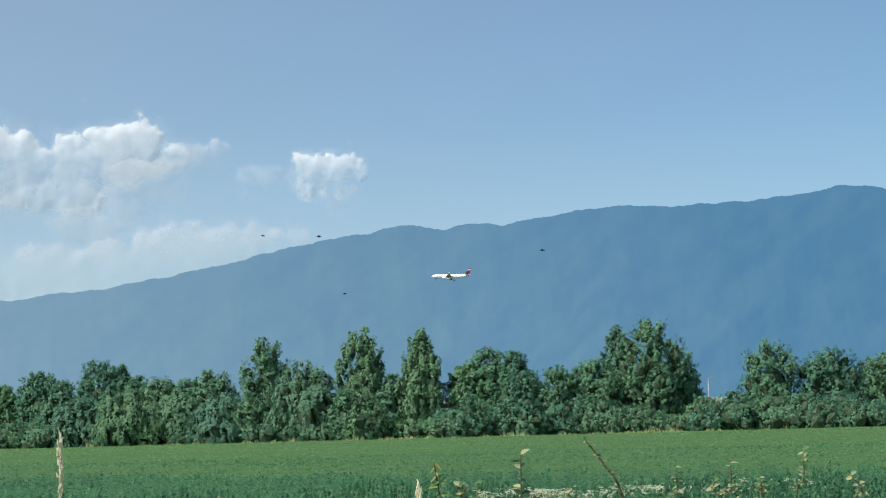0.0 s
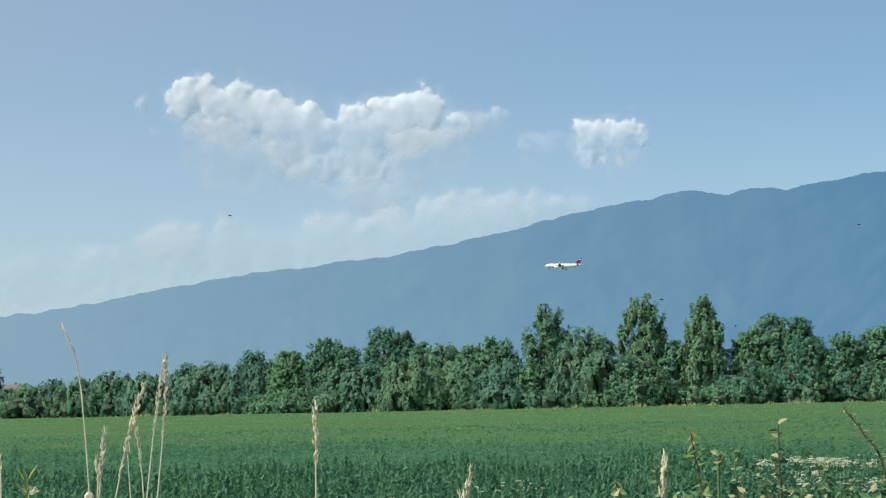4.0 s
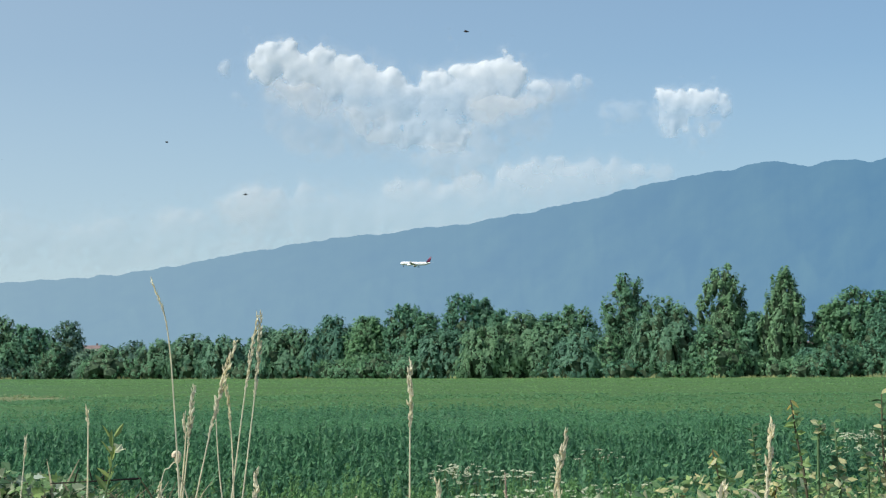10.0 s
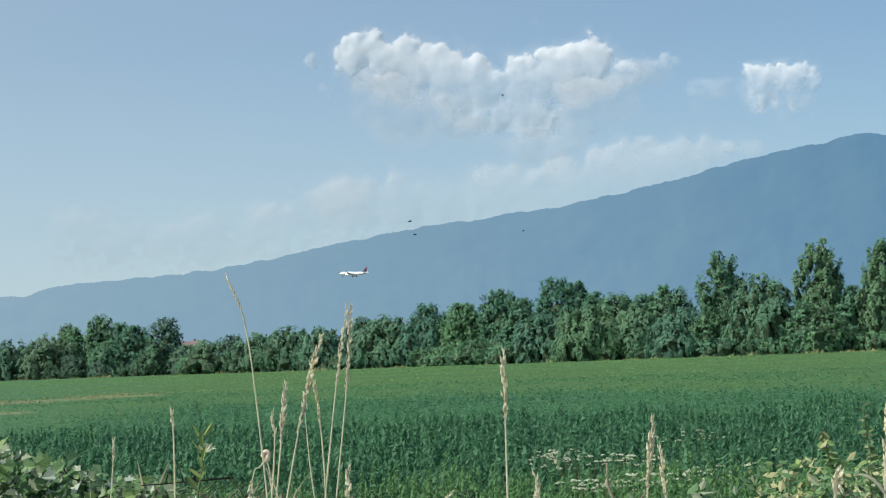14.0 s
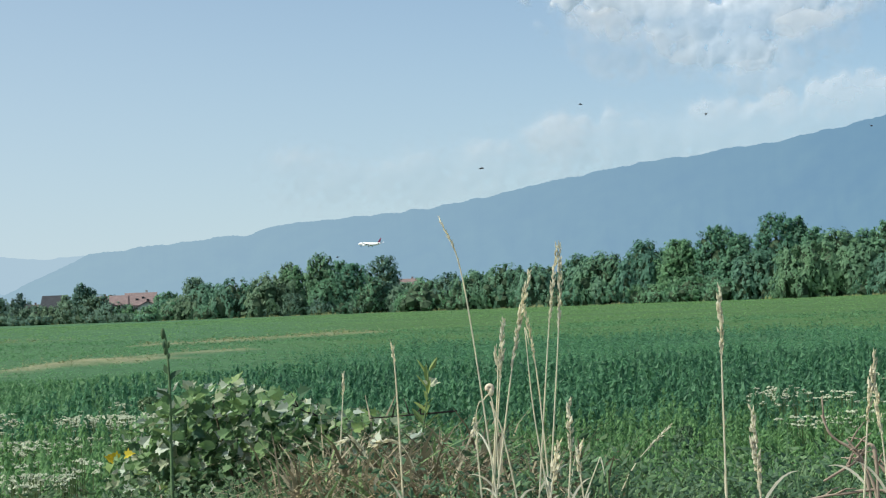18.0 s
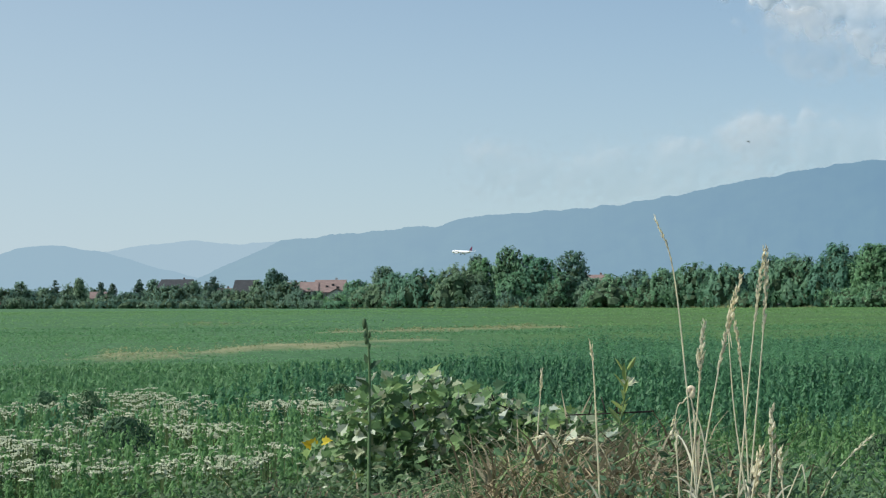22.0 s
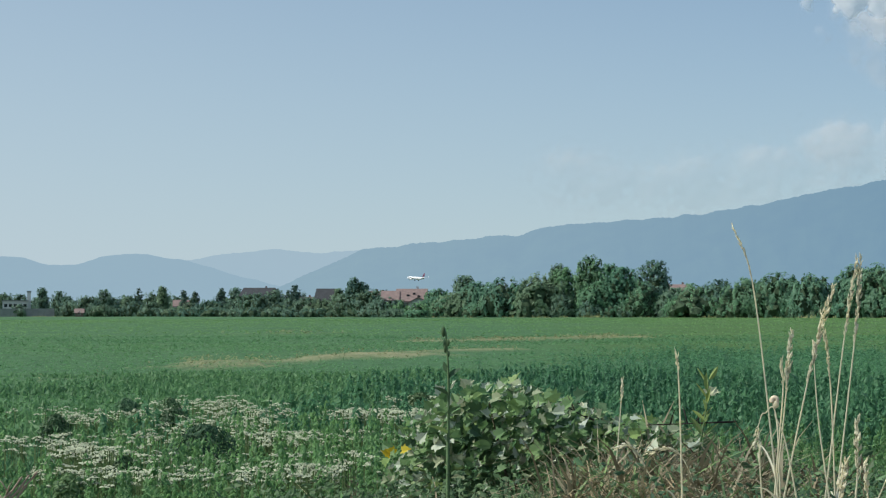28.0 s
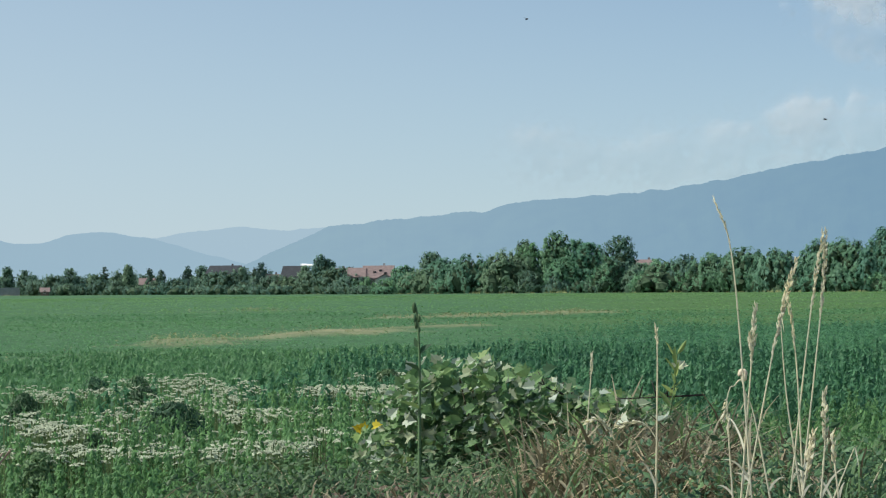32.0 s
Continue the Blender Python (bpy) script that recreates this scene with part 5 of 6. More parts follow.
def dead_branch(points, pale=False):
    stalk_seed[0] += 1
    pts = [np.array(p) for p in points]
    foot = np.array([pts[-1][0], pts[-1][1], bank(pts[-1][0], pts[-1][1])])
    line = curve_through(pts + ([foot] if pale and pts[-1][2] > foot[2] + 0.02 else []), 8)
    base = thing("dead_twig", *foot, 0, "pale curved dead twig on the bank" if pale else "dark bare twig lying through the weeds", "twig")
    rng = np.random.default_rng(300 + stalk_seed[0])
    r = np.linspace(0.003, 0.006, len(line)) if pale else np.linspace(0.002, 0.0035, len(line))
    part("stem", mesh_of("stem", *tube(line - foot, r * (1 + 0.15 * rng.normal(size=len(line))), 6), DEAD_WOOD if pale else DARK_WOOD, True), base)
    for i in range(4):
        k = rng.integers(2, len(line) - 3)
        p = line[k] - foot
        q = p + np.array([rng.uniform(-0.06, 0.06), rng.uniform(-0.03, 0.03), rng.uniform(0.0, 0.06)])
        part("side_shoot", mesh_of("side_shoot", *tube([p, (p + q) / 2 + (0, 0, 0.006), q], [0.003, 0.0022, 0.0012], 5), DEAD_WOOD if pale else DARK_WOOD, True), base)


def leafy_bush():
    """The broad-leaved bush on the bank: stems, many lobed leaves, shade inside painted dark."""
    rng = np.random.default_rng(41)
    cx, cy = -1.86, 6.90
    g = bank(cx, cy)
    base = thing("leafy_bush", cx, cy, g, 0, "broad-leaved green weed bush with silvery lobed leaves", "bush")
    half = 0.56
    rise = 0.90 - g

    def crest_of(u):
        return rise + float(np.interp(u, [-1, -0.8, -0.65, -0.35, -0.15, 0.1, 0.35, 0.7, 1.0], [0.22, 0.36, 0.43, 0.50, 0.50, 0.44, 0.40, 0.37, 0.30]))

    for i in range(16):
        x, y = rng.uniform(-half, half), rng.uniform(-0.28, 0.28)
        top = crest_of(x / half) + rng.uniform(-0.1, 0.0)
        line = curve_through([(x * 0.5, y * 0.4, -0.05), (x * 0.8, y * 0.8, top * 0.5), (x, y, top)], 6)
        part("stem", mesh_of("stem", *tube(line, np.linspace(0.007, 0.003, len(line)), 6), WEED_STEM, True), base)
    for i in range(290):
        x, y = rng.uniform(-half, half), rng.uniform(-0.34, 0.26)
        top = crest_of(x / half)
        k = rng.uniform(0.0, 1.0) ** 0.6
        z = 0.02 + (top - 0.02) * k
        front = y < 0.0
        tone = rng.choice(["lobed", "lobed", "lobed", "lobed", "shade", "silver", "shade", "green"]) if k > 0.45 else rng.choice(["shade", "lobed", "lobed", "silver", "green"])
        a = rng.uniform(0, 6.283)
        leaf_at(base, tone, (x, y, z), (math.cos(a), math.sin(a) * 0.5 - 0.2, rng.uniform(-0.6, 0.7)), (0.62 if tone == "silver" else 1.0) * (rng.uniform(0.042, 0.085) if k > 0.45 else rng.uniform(0.03, 0.065)) * (1 if x < 0.15 else 0.75), rng)
    for i in range(16):
        u = rng.uniform(-0.95, -0.45)
        leaf_at(base, "silver", (u * half, rng.uniform(-0.3, 0.0), crest_of(u) * rng.uniform(0.7, 1.08)), (rng.normal() * 0.6, -0.2, rng.uniform(0.2, 1.2)), rng.uniform(0.035, 0.06), rng)
    for dx, dz in ((-0.48, 0.22), (-0.50, 0.21), (-0.46, 0.23)):
        leaf_at(base, "gold", (dx, -0.33, dz), (rng.uniform(-1, 1), -0.2, 0.3), 0.045, rng)
    shape = LEAF["lobed"]
    v0 = np.array([q.co[:] for q in shape.vertices])
    pieces = {"lobed": [], "silver": [], "pale": []}
    for i in range(950):
        x, y = rng.uniform(-half, half), rng.uniform(-0.34, 0.08)
        z = crest_of(x / half) * rng.uniform(0.02, 1.0) ** 0.5
        way = Vector((rng.normal(), rng.normal() - 0.4, rng.uniform(-0.5, 0.9))).normalized()
        up = Vector((rng.normal() * 0.45 - 0.6, rng.normal() * 0.45 - 0.8, 0.5))
        side = way.cross(up).normalized()
        m = np.array(Matrix((side, way, side.cross(way))).transposed())
        pieces[rng.choice(["lobed", "lobed", "lobed", "silver", "pale"])].append((v0 @ m.T * rng.uniform(0.024, 0.060) + (x, y, z), [tuple(q.vertices) for q in shape.polygons]))
    for kind in pieces:
        tagged(part("outer_leaves", mesh_of("outer_leaves", *join(pieces[kind]), LEAF[kind].materials[0]), base), kind="stuff")
    # inner leaves in the darker green, standing in for shade
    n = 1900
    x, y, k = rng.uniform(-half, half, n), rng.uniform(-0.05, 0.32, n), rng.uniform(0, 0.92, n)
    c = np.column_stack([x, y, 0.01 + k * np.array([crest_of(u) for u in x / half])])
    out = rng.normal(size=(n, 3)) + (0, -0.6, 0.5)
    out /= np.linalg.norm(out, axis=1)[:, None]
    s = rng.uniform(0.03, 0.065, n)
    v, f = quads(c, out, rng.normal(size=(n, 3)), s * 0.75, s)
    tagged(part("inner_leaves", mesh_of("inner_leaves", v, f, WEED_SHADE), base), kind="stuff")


def bank_grass(name, label, count, xs, ys, high, material, seed, width, lean=0.6, where=None, fall=0.35):
    """Loose blades over a stretch of the bank."""
    rng = np.random.default_rng(seed)
    x, y = rng.uniform(*xs, count), rng.uniform(*ys, count)
    if where:
        ok = where(x, y) > rng.uniform(size=count)
        x, y = x[ok], y[ok]
    g = berm_height(x, y)
    n = len(x)
    h = rng.uniform(*high, n)
    a = rng.uniform(0, 6.283, n)
    reach = h * rng.uniform(0.1, lean, n)
    k = np.linspace(0, 1, 5)[None, :, None]
    tip = np.stack([np.cos(a) * reach, np.sin(a) * reach * 0.6, h], 1)[:, None]
    droop = np.stack([np.cos(a), np.sin(a), -rng.uniform(0.2, 1.4, n)], 1)[:, None] * (h * fall)[:, None, None]
    mid = np.stack([x, y, g - 0.01], 1)[:, None] + tip * k + droop * k ** 3
    side = np.stack([-np.sin(a) + rng.normal(size=n) * 0.5, np.cos(a) * 0.5, np.zeros(n)], 1)[:, None]
    w = (width * rng.uniform(0.6, 1.3, n))[:, None, None] * (1 - k ** 1.5) * 0.5 + 0.0005
    v = np.concatenate([mid - side * w, mid + side * w], 1)
    base = np.arange(n)[:, None, None] * 10
    f = (base + np.array([(i, i + 1, 6 + i, 5 + i) for i in range(4)])[None]).reshape(-1, 4)
    return tagged(new(name, mesh_of(name, v.reshape(-1, 3), f, material)), label, "grass", kind="stuff")


def weed_mat(name, label, count, xs, ys, high, materials, seed, size):
    """Low broad leaves closing the bank."""
    rng = np.random.default_rng(seed)
    for j, material in enumerate(materials):
        n = count // len(materials)
        x, y = rng.uniform(*xs, n), rng.uniform(*ys, n)
        g = berm_height(x, y)
        c = np.column_stack([x, y, g + rng.uniform(0.0, 1, n) ** 0.8 * rng.uniform(*high, n)])
        out = np.column_stack([rng.normal(size=n) * 0.6, rng.normal(size=n) * 0.6 - 0.5, np.full(n, 0.8)])
        out /= np.linalg.norm(out, axis=1)[:, None]
        s = size * rng.uniform(0.5, 1.3, n)
        v, f = quads(c, out, rng.normal(size=(n, 3)), s * 0.6, s)
        tagged(new(name, mesh_of(name, v, f, material)), label, "weeds", kind="stuff")


def weed_clump(x, y, w, h, material, label, seed):
    """A bushy weed standing in the crop."""
    rng = np.random.default_rng(seed)
    base = thing("weed_clump", x, y, 0, 0, label, "weed", "weed clumps in the crop")
    n = int(2600 * w)
    a, q, k = rng.uniform(0, 6.283, n), np.sqrt(rng.uniform(0, 1, n)), rng.uniform(0.05, 1, n)
    half = w / 2 * np.sqrt(np.clip(1.02 - k ** 2, 0.02, 1))
    c = np.column_stack([q * half * np.cos(a), q * half * np.sin(a), k * h])
    out = np.column_stack([np.cos(a), np.sin(a), 0.6 + 0 * a]) + rng.normal(size=(n, 3)) * 0.5
    out /= np.linalg.norm(out, axis=1)[:, None]
    s = rng.uniform(0.025, 0.060, n)
    v, f = quads(c, out, rng.normal(size=(n, 3)) + (0, 0, 0.8), s * 0.5, s * 1.3)
    part("leaves", mesh_of("leaves", v, f, material), base)
    for i in range(5):
        u = rng.uniform(0, 6.283)
        part("stem", mesh_of("stem", *tube([(0, 0, 0), (math.cos(u) * w * 0.15, math.sin(u) * w * 0.15, h * 0.5), (math.cos(u) * w * 0.25, math.sin(u) * w * 0.25, h * 0.9)], [0.008, 0.006, 0.003], 5), WEED_STEM_GREEN, True), base)


weed_clump(-7.4, 15.7, 0.90, 0.66, WEED_DARK, "dark round weed clump among white flowers", 1)
weed_clump(-7.3, 14.0, 0.42, 0.50, WEED_DARK, "dark round weed clump among white flowers", 21)
weed_clump(-10.6, 18.7, 0.55, 0.55, WEED_DARK, "dark round weed clump among white flowers", 22)
weed_clump(-10.8, 21.9, 0.55, 0.60, WEED_SHADE, "green bushy weed clump in the crop", 23)
weed_clump(-8.6, 15.6, 0.55, 0.50, WEED_SHADE, "green bushy weed clump in the crop", 2)
weed_clump(-9.9, 20.2, 0.60, 0.55, WEED_DARK, "dark bushy weed clump in the crop", 3)
weed_clump(-11.2, 21.5, 0.60, 0.60, WEED_SHADE, "green bushy weed clump in the crop", 4)
weed_clump(-5.2, 16.6, 0.60, 0.52, WEED_SHADE, "green bushy weed clump in the crop", 5)
weed_clump(-6.9, 12.4, 0.45, 0.50, WEED_SHADE, "green bushy weed clump in the crop", 6)
weed_clump(-4.2, 13.2, 0.50, 0.46, WEED_SHADE, "green bushy weed clump in the crop", 7)
weed_clump(-8.2, 24.0, 0.70, 0.60, WEED_DARK, "dark bushy weed clump in the crop", 8)
weed_clump(-0.9, 17.0, 0.45, 0.50, WEED_DARK, "dark bushy weed clump in the crop", 9)
weed_clump(0.6, 14.5, 0.50, 0.46, WEED_SHADE, "green bushy weed clump in the crop", 10)
leafy_bush()
# leafy sprigs crowding the right end of the bank
sprig = np.random.default_rng(88)
for i in range(34):
    sx, sy = 0.62 + 1.10 * (i + sprig.uniform(0, 1)) / 34, sprig.uniform(5.45, 6.15)
    top = sprig.uniform(1.22, 1.40) - 0.05 * (sx < 0.8)
    lean = sprig.uniform(-0.05, 0.05)
    weed((sx + lean, sy, top), (sx, sy, top - sprig.uniform(0.16, 0.24)), int(sprig.integers(7, 10)), sprig.uniform(0.045, 0.062), ("green", "pale", "green", "yellow", "dark")[i % 5])
tangle = lambda x, y: np.interp(x, [-1.66, -1.5, -1.1, -0.8, -0.45], [0.0, 1.0, 0.9, 0.30, 0.0])
bank_grass("dry_grass", "tangled dead straw-brown grass on the bank", 1200, (-1.75, 0.05), (5.9, 6.8), (0.14, 0.40), STRAW_DULL, 51, 0.012, 0.6, tangle)
bank_grass("dry_grass", "short dead grass along the bank", 450, (-2.2, 1.4), (4.4, 6.6), (0.03, 0.09), STRAW_DULL, 52, 0.005, 1.0)
bank_grass("bank_grass", "green grass along the bank", 2600, (-1.8, 2.6), (5.4, 7.6), (0.10, 0.32), WEED_SHADE, 53, 0.006, 0.7)
weed_mat("bank_weeds", "low green weeds closing the bank", 2400, (0.35, 3.0), (5.7, 7.4), (0.12, 0.36), (WEED_GREEN, WEED_DARK, WEED_PALE), 54, 0.055)
weed_mat("bank_weeds", "low green weeds on the back of the bank", 6000, (-1.1, 0.6), (6.6, 8.6), (0.08, 0.26), (WEED_SHADE, WEED_DARK, WEED_SHADE), 55, 0.032)
bank_grass("dry_grass", "long bent dead grass blades over the bank", 360, (-1.7, -0.1), (5.9, 6.7), (0.10, 0.28), STRAW_PALE, 57, 0.010, 1.0, tangle)
weed_mat("bank_weeds", "crowded olive green weeds on the bank", 6400, (0.55, 2.2), (5.5, 6.4), (0.14, 0.40), (WEED_GREEN, WEED_SHADE, WEED_PALE, WEED_PALE, WEED_GREEN), 58, 0.034)


def field_edge():
    """Rough grass where the field meets the trees."""
    rng = np.random.default_rng(91)
    n = 5200
    az = rng.uniform(-36, 26, n)
    d = field_reach(az) - rng.uniform(0.0, 4.0, n)
    tuft = 0.5 + 0.5 * grain(np.column_stack([az * 3.5, az * 0]), 92)
    h = rng.uniform(0.5, 0.9, n) * (0.55 + 1.2 * tuft ** 2)
    c = np.column_stack([d * np.sin(np.radians(az)), d * np.cos(np.radians(az)), h * 0.5])
    out = np.column_stack([rng.normal(size=n) * 0.4 - 0.5, -np.ones(n), rng.uniform(0.2, 1.0, n)])
    v, f = blades(c, out / np.linalg.norm(out, axis=1)[:, None], np.column_stack([rng.normal(size=(n, 2)) * 0.15, np.ones(n)]), rng.uniform(0.12, 0.30, n), h)
    tagged(new("edge_grass", mesh_of("edge_grass", v, f, EDGE_GRASS)), "rough pale grass along the far edge of the field", "grass", kind="stuff")


EDGE_GRASS = foliage("edge_grass", (0.12, 0.19, 0.06), (0.34, 0.36, 0.17), 0.3, big=0.02)
field_edge()
# leaves coloured dark where the bush's shaded inside would show
weed_mat("bank_weeds", "low weeds before the broad-leaved bush, coloured dark for its shaded inside", 2600, (-2.75, -1.45), (5.6, 6.5), (0.03, 0.18), (WEED_DARK,), 63, 0.028)
bank_grass("dry_grass", "short dead grass before the broad-leaved bush", 220, (-2.7, -1.3), (5.3, 6.5), (0.05, 0.17), STRAW_DULL, 64, 0.006, 1.0)
weed_mat("bank_weeds", "green weeds among the dead grass", 7000, (-1.2, 0.7), (5.2, 6.6), (0.05, 0.24), (WEED_SHADE, WEED_DARK, WEED_DARK), 59, 0.026)


def field_stone(x, y, size, seed):
    rng = np.random.default_rng(seed)
    v = BALL2[0] * (1 + 0.18 * rng.normal(size=(len(BALL2[0]), 1))) * (size, size * 0.7, size * 0.5)
    ob = new("stone", mesh_of("stone", v + (0, 0, size * 0.2), BALL2[1], STONE))
    ob.matrix_basis = pose(x, y, bank(x, y), 0, 0, 30)
    tagged(ob, "small pale rock lying on the bare soil", "stone")


STONE = plain("stone", (0.42, 0.39, 0.34), 0.9, vary=0.3, scale=25, bump=0.5, size=0.01)
bank_grass("bank_grass", "green grass blades through the dead tangle", 420, (-1.75, 0.0), (5.9, 6.9), (0.12, 0.34), WEED_GREEN, 61, 0.013, 1.2, tangle)
bank_grass("dry_grass", "pale curled dead blades hanging in the tangle", 900, (-1.66, -0.75), (5.9, 6.6), (0.18, 0.40), STRAW_PALE, 65, 0.008, 0.5, tangle, 1.0)
bank_grass("dry_grass", "dull curled dead blades hanging in the tangle", 700, (-1.66, -0.65), (5.8, 6.6), (0.14, 0.36), STRAW_DULL, 66, 0.010, 0.5, tangle, 1.0)
weed_mat("bank_weeds", "small leaves through the dead tangle", 900, (-1.6, -0.5), (6.0, 6.7), (0.10, 0.28), (WEED_SHADE, WEED_DARK), 62, 0.04)
dry_stalk((-0.903, 5.146, 1.885), (-0.845, 5.156, 1.711), (-0.773, 5.168, 1.128), 0.150, 0.42)
dry_stalk((-0.602, 5.393, 1.808), (-0.612, 5.392, 1.601), (-0.656, 5.387, 1.104), 0.239, 1.0)
dry_stalk((-0.611, 5.392, 1.806), (-0.641, 5.389, 1.578), (-0.684, 5.383, 1.120), 0.223, 0.9)
dry_stalk((-0.676, 5.283, 1.734), (-0.725, 5.277, 1.521), (-0.786, 5.267, 1.133), 0.273, 1.2)
dry_stalk((-0.703, 5.330, 1.652), (-0.673, 5.334, 1.455), (-0.650, 5.337, 1.124), 0.189, 0.7)
dry_stalk((-0.700, 5.331, 1.581), (-0.686, 5.333, 1.361), (-0.656, 5.336, 1.125), 0.000, 0.8)
dry_stalk((-0.754, 5.272, 1.603), (-0.769, 5.270, 1.429), (-0.798, 5.266, 1.118), 0.164, 1.3)
dry_stalk((-0.775, 5.269, 1.527), (-0.772, 5.270, 1.444), (-0.792, 5.267, 1.211), 0.070, 1.0)
dry_stalk((-0.780, 5.167, 1.388), (-0.752, 5.171, 1.311), (-0.716, 5.177, 1.111), 0.000, 0.8)
dry_stalk((-0.996, 4.924, 1.554), (-0.989, 4.926, 1.450), (-0.981, 4.927, 1.142), 0.060, 0.7)
dry_stalk((-0.123, 4.228, 1.661), (-0.125, 4.228, 1.486), (-0.127, 4.228, 1.218), 0.148, 1.1)
dry_stalk((-0.067, 4.229, 1.402), (-0.059, 4.230, 1.290), (-0.053, 4.230, 1.192), 0.186, 1.4)
dry_stalk((0.208, 4.427, 1.502), (0.187, 4.428, 1.369), (0.173, 4.428, 1.218), 0.156, 1.2)
dry_stalk((0.206, 4.527, 1.440), (0.219, 4.526, 1.311), (0.227, 4.526, 1.182), 0.133, 1.0)
dry_stalk((-0.547, 4.997, 1.389), (-0.548, 4.997, 1.260), (-0.560, 4.996, 1.114), 0.147, 1.3)
dry_stalk((-0.554, 4.795, 1.298), (-0.569, 4.793, 1.221), (-0.583, 4.791, 1.137), 0.127, 1.5)
dry_stalk((-0.519, 4.900, 1.275), (-0.513, 4.900, 1.196), (-0.506, 4.901, 1.124), 0.087, 1.1)
dry_stalk((0.644, 4.086, 1.535), (0.635, 4.087, 1.450), (0.628, 4.088, 1.353), 0.173, 1.2)
dry_stalk((0.545, 4.099, 1.404), (0.537, 4.100, 1.375), (0.531, 4.101, 1.347), 0.074, 1.3)
dry_stalk((-0.353, 6.018, 1.252), (-0.461, 6.010, 1.141), (-0.526, 6.005, 1.020), 0.106, 0.8)
dry_stalk((-0.819, 5.161, 1.310), (-0.818, 5.161, 1.236), (-0.810, 5.162, 1.099), 0.061, 0.9)
dry_stalk((-0.493, 5.204, 1.227), (-0.518, 5.202, 1.167), (-0.551, 5.198, 1.084), 0.000, 0.6)
dry_stalk((-1.404, 6.118, 1.444), (-1.414, 6.115, 1.318), (-1.430, 6.112, 1.119), 0.091, 0.7)
bent_stalk(((-1.421, 6.058, 1.222), (-1.368, 6.071, 1.229), (-1.317, 6.083, 1.149), (-1.251, 6.097, 0.992)), 0.128)
bent_stalk(((-1.315, 6.083, 1.210), (-1.244, 6.098, 1.224), (-1.192, 6.109, 1.159), (-1.144, 6.119, 0.997)), 0.110)
bent_stalk(((-0.894, 5.554, 1.273), (-0.878, 5.556, 1.352), (-0.865, 5.559, 1.368), (-0.833, 5.564, 1.350)), 0.066)
bent_stalk(((-0.624, 5.995, 1.206), (-0.648, 5.992, 1.163), (-0.663, 5.990, 1.093), (-0.675, 5.989, 1.006)), 0.053)
weed((0.950, 5.702, 1.554), (0.992, 5.696, 1.280), 9, 0.055, "yellow")
weed((1.208, 5.657, 1.571), (1.221, 5.655, 1.264), 10, 0.050, "dark")
weed((1.093, 5.780, 1.489), (1.107, 5.778, 1.257), 7, 0.050, "green")
weed((0.721, 5.733, 1.409), (0.761, 5.728, 1.252), 9, 0.055, "yellow")
weed((0.852, 5.817, 1.471), (0.875, 5.814, 1.255), 9, 0.045, "green")
weed((1.149, 5.669, 1.419), (1.167, 5.665, 1.255), 6, 0.050, "green")
weed((1.380, 5.826, 1.448), (1.391, 5.823, 1.244), 8, 0.045, "green")
weed((1.433, 5.768, 1.616), (1.547, 5.738, 1.413), 9, 0.032, "dark")
weed((1.732, 5.789, 1.515), (1.719, 5.793, 1.388), 7, 0.040, "pale")
weed((1.894, 5.738, 1.524), (1.869, 5.746, 1.385), 7, 0.040, "pale")
weed((1.947, 5.615, 1.480), (1.948, 5.614, 1.387), 6, 0.045, "pale")
weed((2.074, 5.569, 1.564), (2.045, 5.580, 1.402), 9, 0.036, "pale")
weed((2.240, 5.612, 1.478), (2.245, 5.610, 1.377), 6, 0.040, "pale")
weed((1.822, 5.656, 1.493), (1.825, 5.656, 1.389), 4, 0.040, "green")
weed((1.052, 5.850, 1.487), (1.055, 5.849, 1.409), 4, 0.050, "pale")
weed((-1.199, 6.515, 1.427), (-1.231, 6.509, 1.188), 8, 0.075, "lobed")
thistle((-1.966, 6.006, 1.595), (-1.958, 6.009, 1.441), (-1.960, 6.008, 1.202))
snail((-0.782, 5.187, 1.422))
dead_branch(((-1.751, 6.697, 1.328), (-1.645, 6.724, 1.272), (-1.488, 6.762, 1.254)))
dead_branch(((-1.403, 6.473, 1.275), (-1.251, 6.505, 1.281), (-1.108, 6.532, 1.288)))
dead_branch(((0.092, 4.939, 1.340), (0.115, 4.939, 1.287), (0.176, 4.938, 1.237), (0.202, 4.937, 1.138)), True)
dead_branch(((0.150, 4.938, 1.279), (0.189, 4.937, 1.222), (0.219, 4.936, 1.124)), True)
dead_branch(((0.090, 4.939, 1.175), (0.161, 4.938, 1.216), (0.217, 4.936, 1.250)), True)
dead_branch(((0.032, 4.940, 1.126), (0.130, 4.939, 1.142), (0.254, 4.935, 1.134)), True)
dead_branch(((0.210, 4.936, 1.236), (0.243, 4.935, 1.193), (0.274, 4.934, 1.137)), True)
dead_branch(((-3.161, 5.482, 1.151), (-3.202, 5.459, 1.095), (-3.232, 5.441, 1.024)), True)
dead_branch(((-3.182, 5.470, 1.145), (-3.213, 5.452, 1.095), (-3.249, 5.431, 1.033)), True)
dead_branch(((-3.202, 5.458, 1.140), (-3.228, 5.443, 1.095), (-3.262, 5.423, 1.042)), True)
field_stone(-2.75, 5.85, 0.035, 3)


# ---- village behind the trees ----
TILE = plain("red_roof_tiles", (0.24, 0.180, 0.168), 0.9, vary=0.25, scale=1.2, bump=0.3, size=0.05)
SLATE = plain("dark_roof", (0.055, 0.06, 0.065), 0.7, vary=0.3, scale=1.0, bump=0.2, size=0.05)
